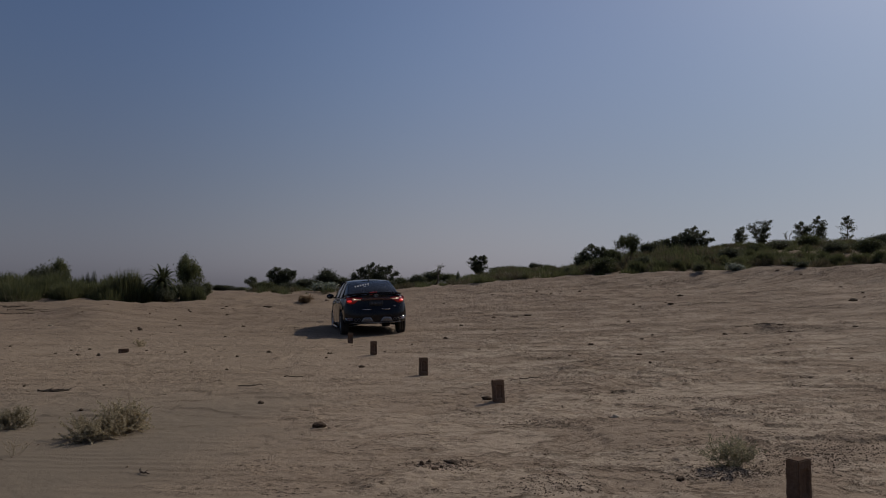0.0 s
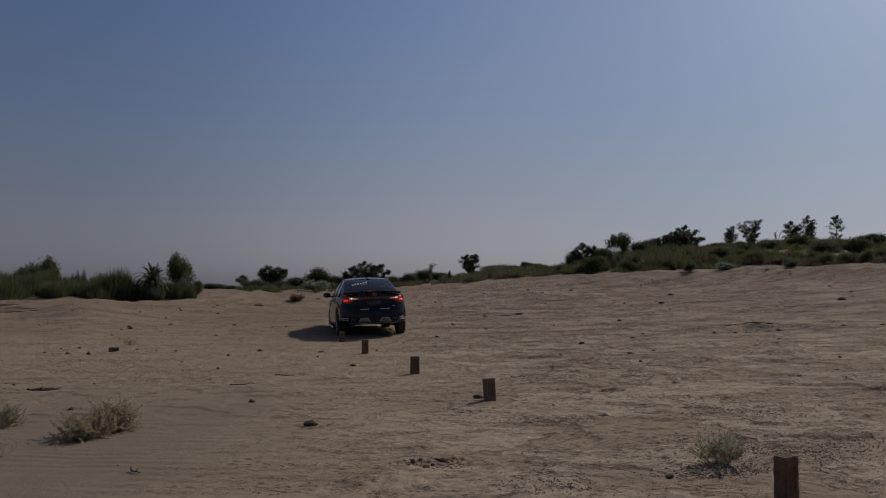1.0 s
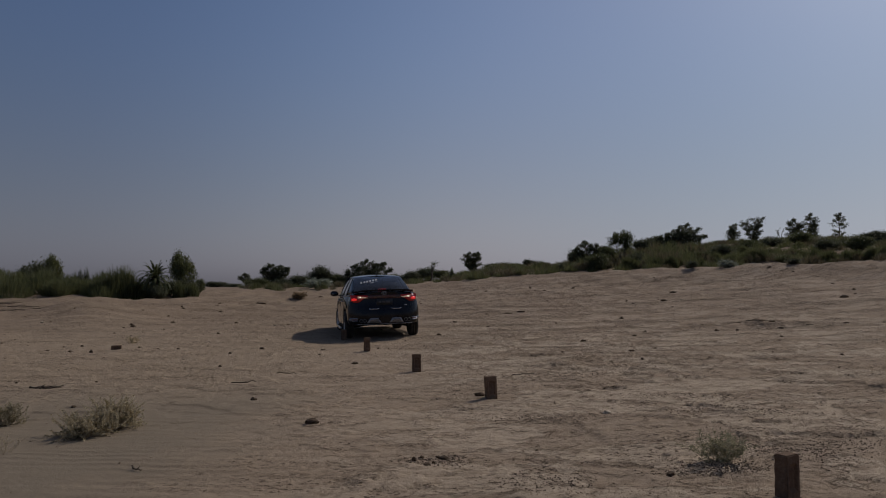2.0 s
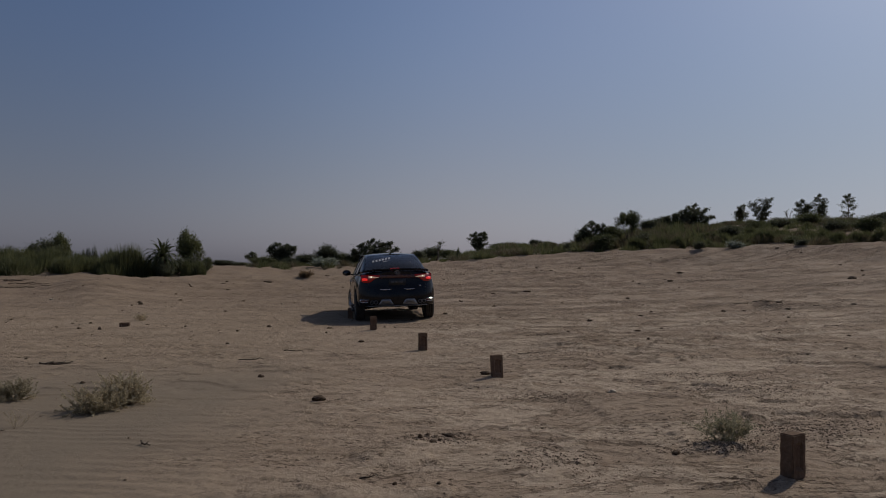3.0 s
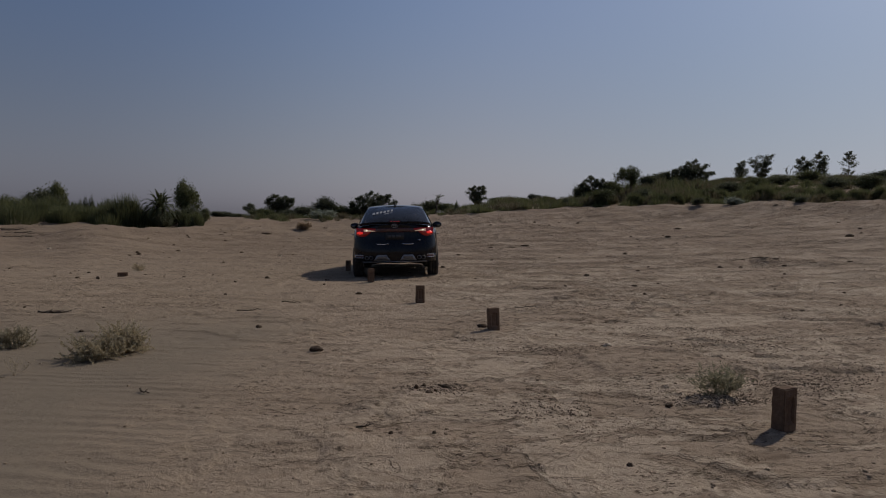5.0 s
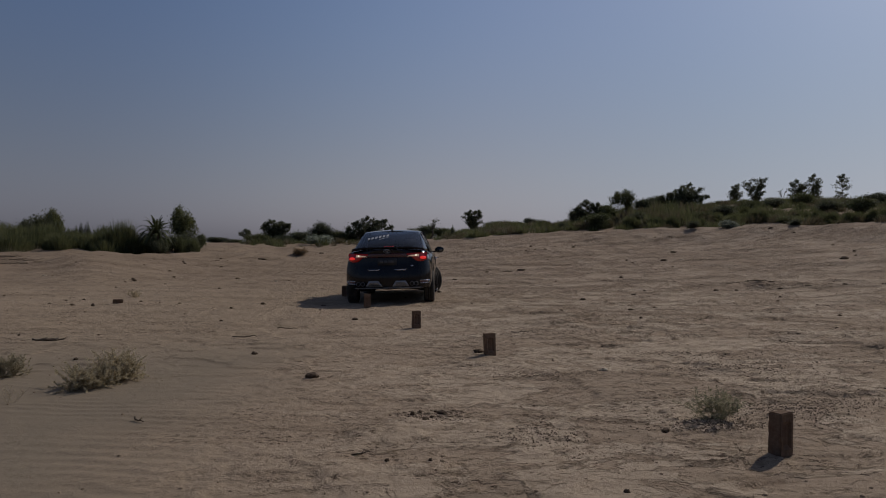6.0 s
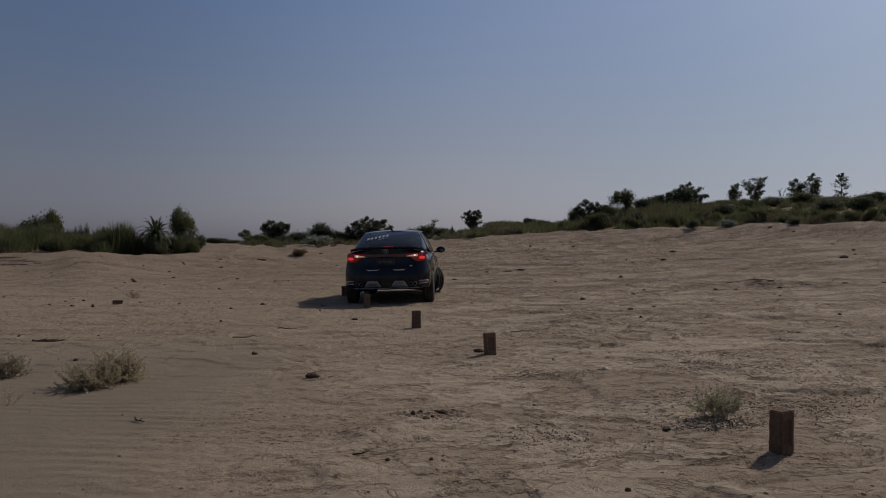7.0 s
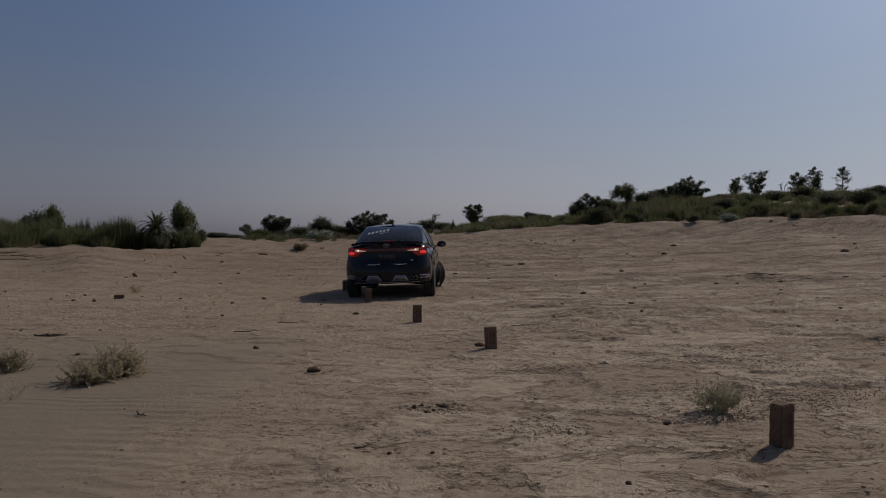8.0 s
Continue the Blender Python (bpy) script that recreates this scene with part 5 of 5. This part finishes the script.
clod("small dark clod of dried earth on sand", -4.52, 8.36, 0.11, 0.07, 0.05, 77)
for k, (dx, dy, l, t) in enumerate(((0.05, 0.03, 0.20, 40), (-0.06, -0.02, 0.16, -25), (0.12, 0.0, 0.26, 3), (-0.12, 0.04, 0.22, 12))):
    stick(-4.5 + dx, 8.36 + dy, l, t, 30 + k, 0.006)
rnd = random.Random(22)
for k in range(34):
    x, y = polar(-30.9 + rnd.gauss(0, 0.9), 31.5 + rnd.uniform(-1.5, 2.5))
    stick(x, y, rnd.uniform(0.25, 0.8), rnd.uniform(-90, 90), 60 + k, rnd.uniform(0.008, 0.016))
# short sticks added to stand in for the dark scuffed bumps of the hump
rnd = random.Random(21)
for k in range(9):
    stick(8.5 + rnd.gauss(0, 0.8), 18.0 + rnd.gauss(0, 0.35), rnd.uniform(0.15, 0.4), rnd.uniform(-70, 70), 40 + k, 0.008)
for k in range(7):
    clod("small dark clod of dried earth on sand", 8.4 + rnd.gauss(0, 0.9), 17.9 + rnd.gauss(0, 0.3), rnd.uniform(0.07, 0.16), 0.08, 0.05, 80 + k)

# far clods, strewn thinly
rnd = random.Random(14)
vs, fs = [], []
for k in range(330):
    x, y = polar(rnd.uniform(-32, 33), 12.5 + 30 * rnd.random())
    s = (0.012 + 0.05 * rnd.random() ** 4) * (0.6 + y / 40)
    n = len(vs)
    ring = [(rnd.uniform(0.6, 1.4) * s, 2 * math.pi * j / 6 + rnd.uniform(-0.3, 0.3)) for j in range(6)]
    z = at(x, y)
    vs += [(x + 1.4 * q * math.cos(a), y + q * math.sin(a), z - 0.3 * s) for q, a in ring] + [(x + 0.7 * q * math.cos(a), y + 0.5 * q * math.sin(a), z + s * rnd.uniform(0.3, 0.9)) for q, a in ring]
    fs += [(n + j, n + (j + 1) % 6, n + 6 + (j + 1) % 6, n + 6 + j) for j in range(6)] + [tuple(n + 6 + j for j in range(6))]
tagged(link("strewn_clods", quick_mesh("strewn_clods", vs, fs), CLOD), "thinly strewn dark clods of earth", "clods", kind="stuff")

# grit and pebbles too small to count
rnd = random.Random(12)
vs, fs = [], []
for k in range(7400):
    if k < 4200:
        x, y = rnd.uniform(-5, 7.5), 2.4 + 11 * rnd.random() ** 1.5
        s = 0.004 + 0.010 * rnd.random() ** 5
        if x < -1.5 and rnd.random() < 0.65:
            continue
    elif k < 6600:
        # crumbs of litter heaped under the weed and in worn patches
        cx, cy, rx, ry = rnd.choice(((1.75, 4.50, 0.22, 0.14), (1.75, 4.46, 0.30, 0.10), (2.45, 5.05, 0.30, 0.16), (0.95, 6.25, 0.25, 0.12), (-0.05, 4.78, 0.12, 0.10), (1.2, 9.0, 0.35, 0.15), (2.9, 5.4, 0.4, 0.2), (1.0, 3.9, 0.3, 0.15)))
        x, y = rnd.gauss(cx, rx), rnd.gauss(cy, ry)
        s = 0.003 + 0.007 * rnd.random() ** 3
    else:
        b, d = rnd.uniform(-33, 33), rnd.uniform(11, 44)
        x, y = polar(b, d)
        s = 0.008 + 0.022 * rnd.random() ** 5
    z = 0.0
    n = len(vs)
    ring = [(rnd.uniform(0.7, 1.3) * s, 2 * math.pi * j / 5 + rnd.uniform(-0.3, 0.3)) for j in range(5)]
    vs += [(x + q * math.cos(a), y + q * math.sin(a), -0.3 * s) for q, a in ring] + [(x + 0.55 * q * math.cos(a), y + 0.55 * q * math.sin(a), s * rnd.uniform(0.3, 0.6)) for q, a in ring]
    fs += [(n + j, n + (j + 1) % 5, n + 5 + (j + 1) % 5, n + 5 + j) for j in range(5)] + [tuple(n + 5 + j for j in range(5))]
va = np.array(vs)
groups = va.reshape(-1, 10, 3)
mid = groups.mean(axis=1)
groups[:, :, 2] += land(mid[:, 0], mid[:, 1])[:, None]
grit = link("loose_pebbles", quick_mesh("loose_pebbles", groups.reshape(-1, 3), fs), STONE)
tagged(grit, "scattered small stones and crumbs of earth", "pebbles", kind="stuff")


# dark crumbs of soil and litter in worn patches
CRUMB = varied("dark_soil_crumb", (0.115, 0.084, 0.060), (0.22, 0.165, 0.118), 40, 0.95, 0, 0.5, 0.003, obj=0)
rnd = random.Random(15)
WORN = ((2.52, 4.82, 0.22, 0.13), (2.30, 4.95, 0.20, 0.10), (1.83, 4.50, 0.20, 0.09), (1.70, 4.38, 0.22, 0.06), (2.53, 6.55, 0.30, 0.10), (2.85, 6.2, 0.35, 0.12), (0.98, 6.2, 0.22, 0.12), (0.62, 4.25, 0.16, 0.12),
        (2.5, 7.4, 0.4, 0.14), (2.9, 5.1, 0.25, 0.14), (1.3, 9.3, 0.4, 0.2), (2.3, 9.4, 0.5, 0.25), (3.9, 6.8, 0.5, 0.2), (0.0, 4.75, 0.13, 0.08))
vs, fs = [], []
for cx, cy, rx, ry in WORN:
    for k in range(420):
        x, y = rnd.gauss(cx, rx), rnd.gauss(cy, ry)
        s = 0.0025 + 0.0055 * rnd.random() ** 3
        n = len(vs)
        ring = [(rnd.uniform(0.6, 1.4) * s, 2 * math.pi * j / 5 + rnd.uniform(-0.3, 0.3)) for j in range(5)]
        vs += [(x + q * math.cos(a), y + q * math.sin(a), -0.3 * s) for q, a in ring] + [(x + 0.6 * q * math.cos(a), y + 0.6 * q * math.sin(a), s * rnd.uniform(0.5, 1.0)) for q, a in ring]
        fs += [(n + j, n + (j + 1) % 5, n + 5 + (j + 1) % 5, n + 5 + j) for j in range(5)] + [tuple(n + 5 + j for j in range(5))]
groups = np.array(vs).reshape(-1, 10, 3)
mid = groups.mean(axis=1)
groups[:, :, 2] += land(mid[:, 0], mid[:, 1])[:, None]
tagged(link("soil_crumbs", quick_mesh("soil_crumbs", groups.reshape(-1, 3), fs), CRUMB), "dark crumbs of soil and plant litter", "crumbs", kind="stuff")


# ---- motion ----
CAR_ROWS = [
    (0.0, -1.896, 19.42, 13.0), (0.5, -1.765, 18.94, 12.5), (1.0, -1.625, 18.38, 11.8), (1.5, -1.465, 17.76, 11.4), (2.0, -1.315, 17.10, 11.1),
    (2.5, -1.177, 16.45, 10.6), (3.0, -1.070, 15.93, 9.4), (3.5, -0.995, 15.54, 7.95), (4.0, -0.940, 15.18, 6.25), (4.5, -0.915, 14.95, 4.8),
    (5.0, -0.903, 14.75, 3.0), (5.5, -0.893, 14.57, 1.05), (6.0, -0.893, 14.41, -0.75), (6.5, -0.894, 14.38, -1.70), (7.0, -0.894, 14.37, -1.80), (8.0, -0.893, 14.36, -1.85)]
STEER = [(0.0, 3), (1.0, 3), (2.5, 6), (3.0, 9), (3.5, 11), (4.0, 14), (4.6, 20), (5.5, 26), (6.0, 33), (6.5, 36), (8.0, 37)]


def motions():
    ts = np.array([r[0] for r in CAR_ROWS])
    cols = [np.array([r[k] for r in CAR_ROWS]) for k in (1, 2, 3)]
    walk(car, [(t, pose(x, y, -0.045, 0, -1.5, a)) for t, x, y, a in CAR_ROWS])
    run = np.concatenate([[0], np.cumsum(np.hypot(np.diff(cols[0]), np.diff(cols[1])))])
    beat = [k * 0.25 for k in range(33)]
    for (sx, y), hub in WHEELS.items():
        rows = []
        for t in beat:
            spin = math.degrees(float(np.interp(t, ts, run)) / 0.318)
            steer = float(np.interp(t, [s[0] for s in STEER], [s[1] for s in STEER])) if y > 1 else 0.0
            rows.append((t, pose(sx * 0.764, y, 0.318, spin, 0, steer)))
        walk(hub, rows)


motions()
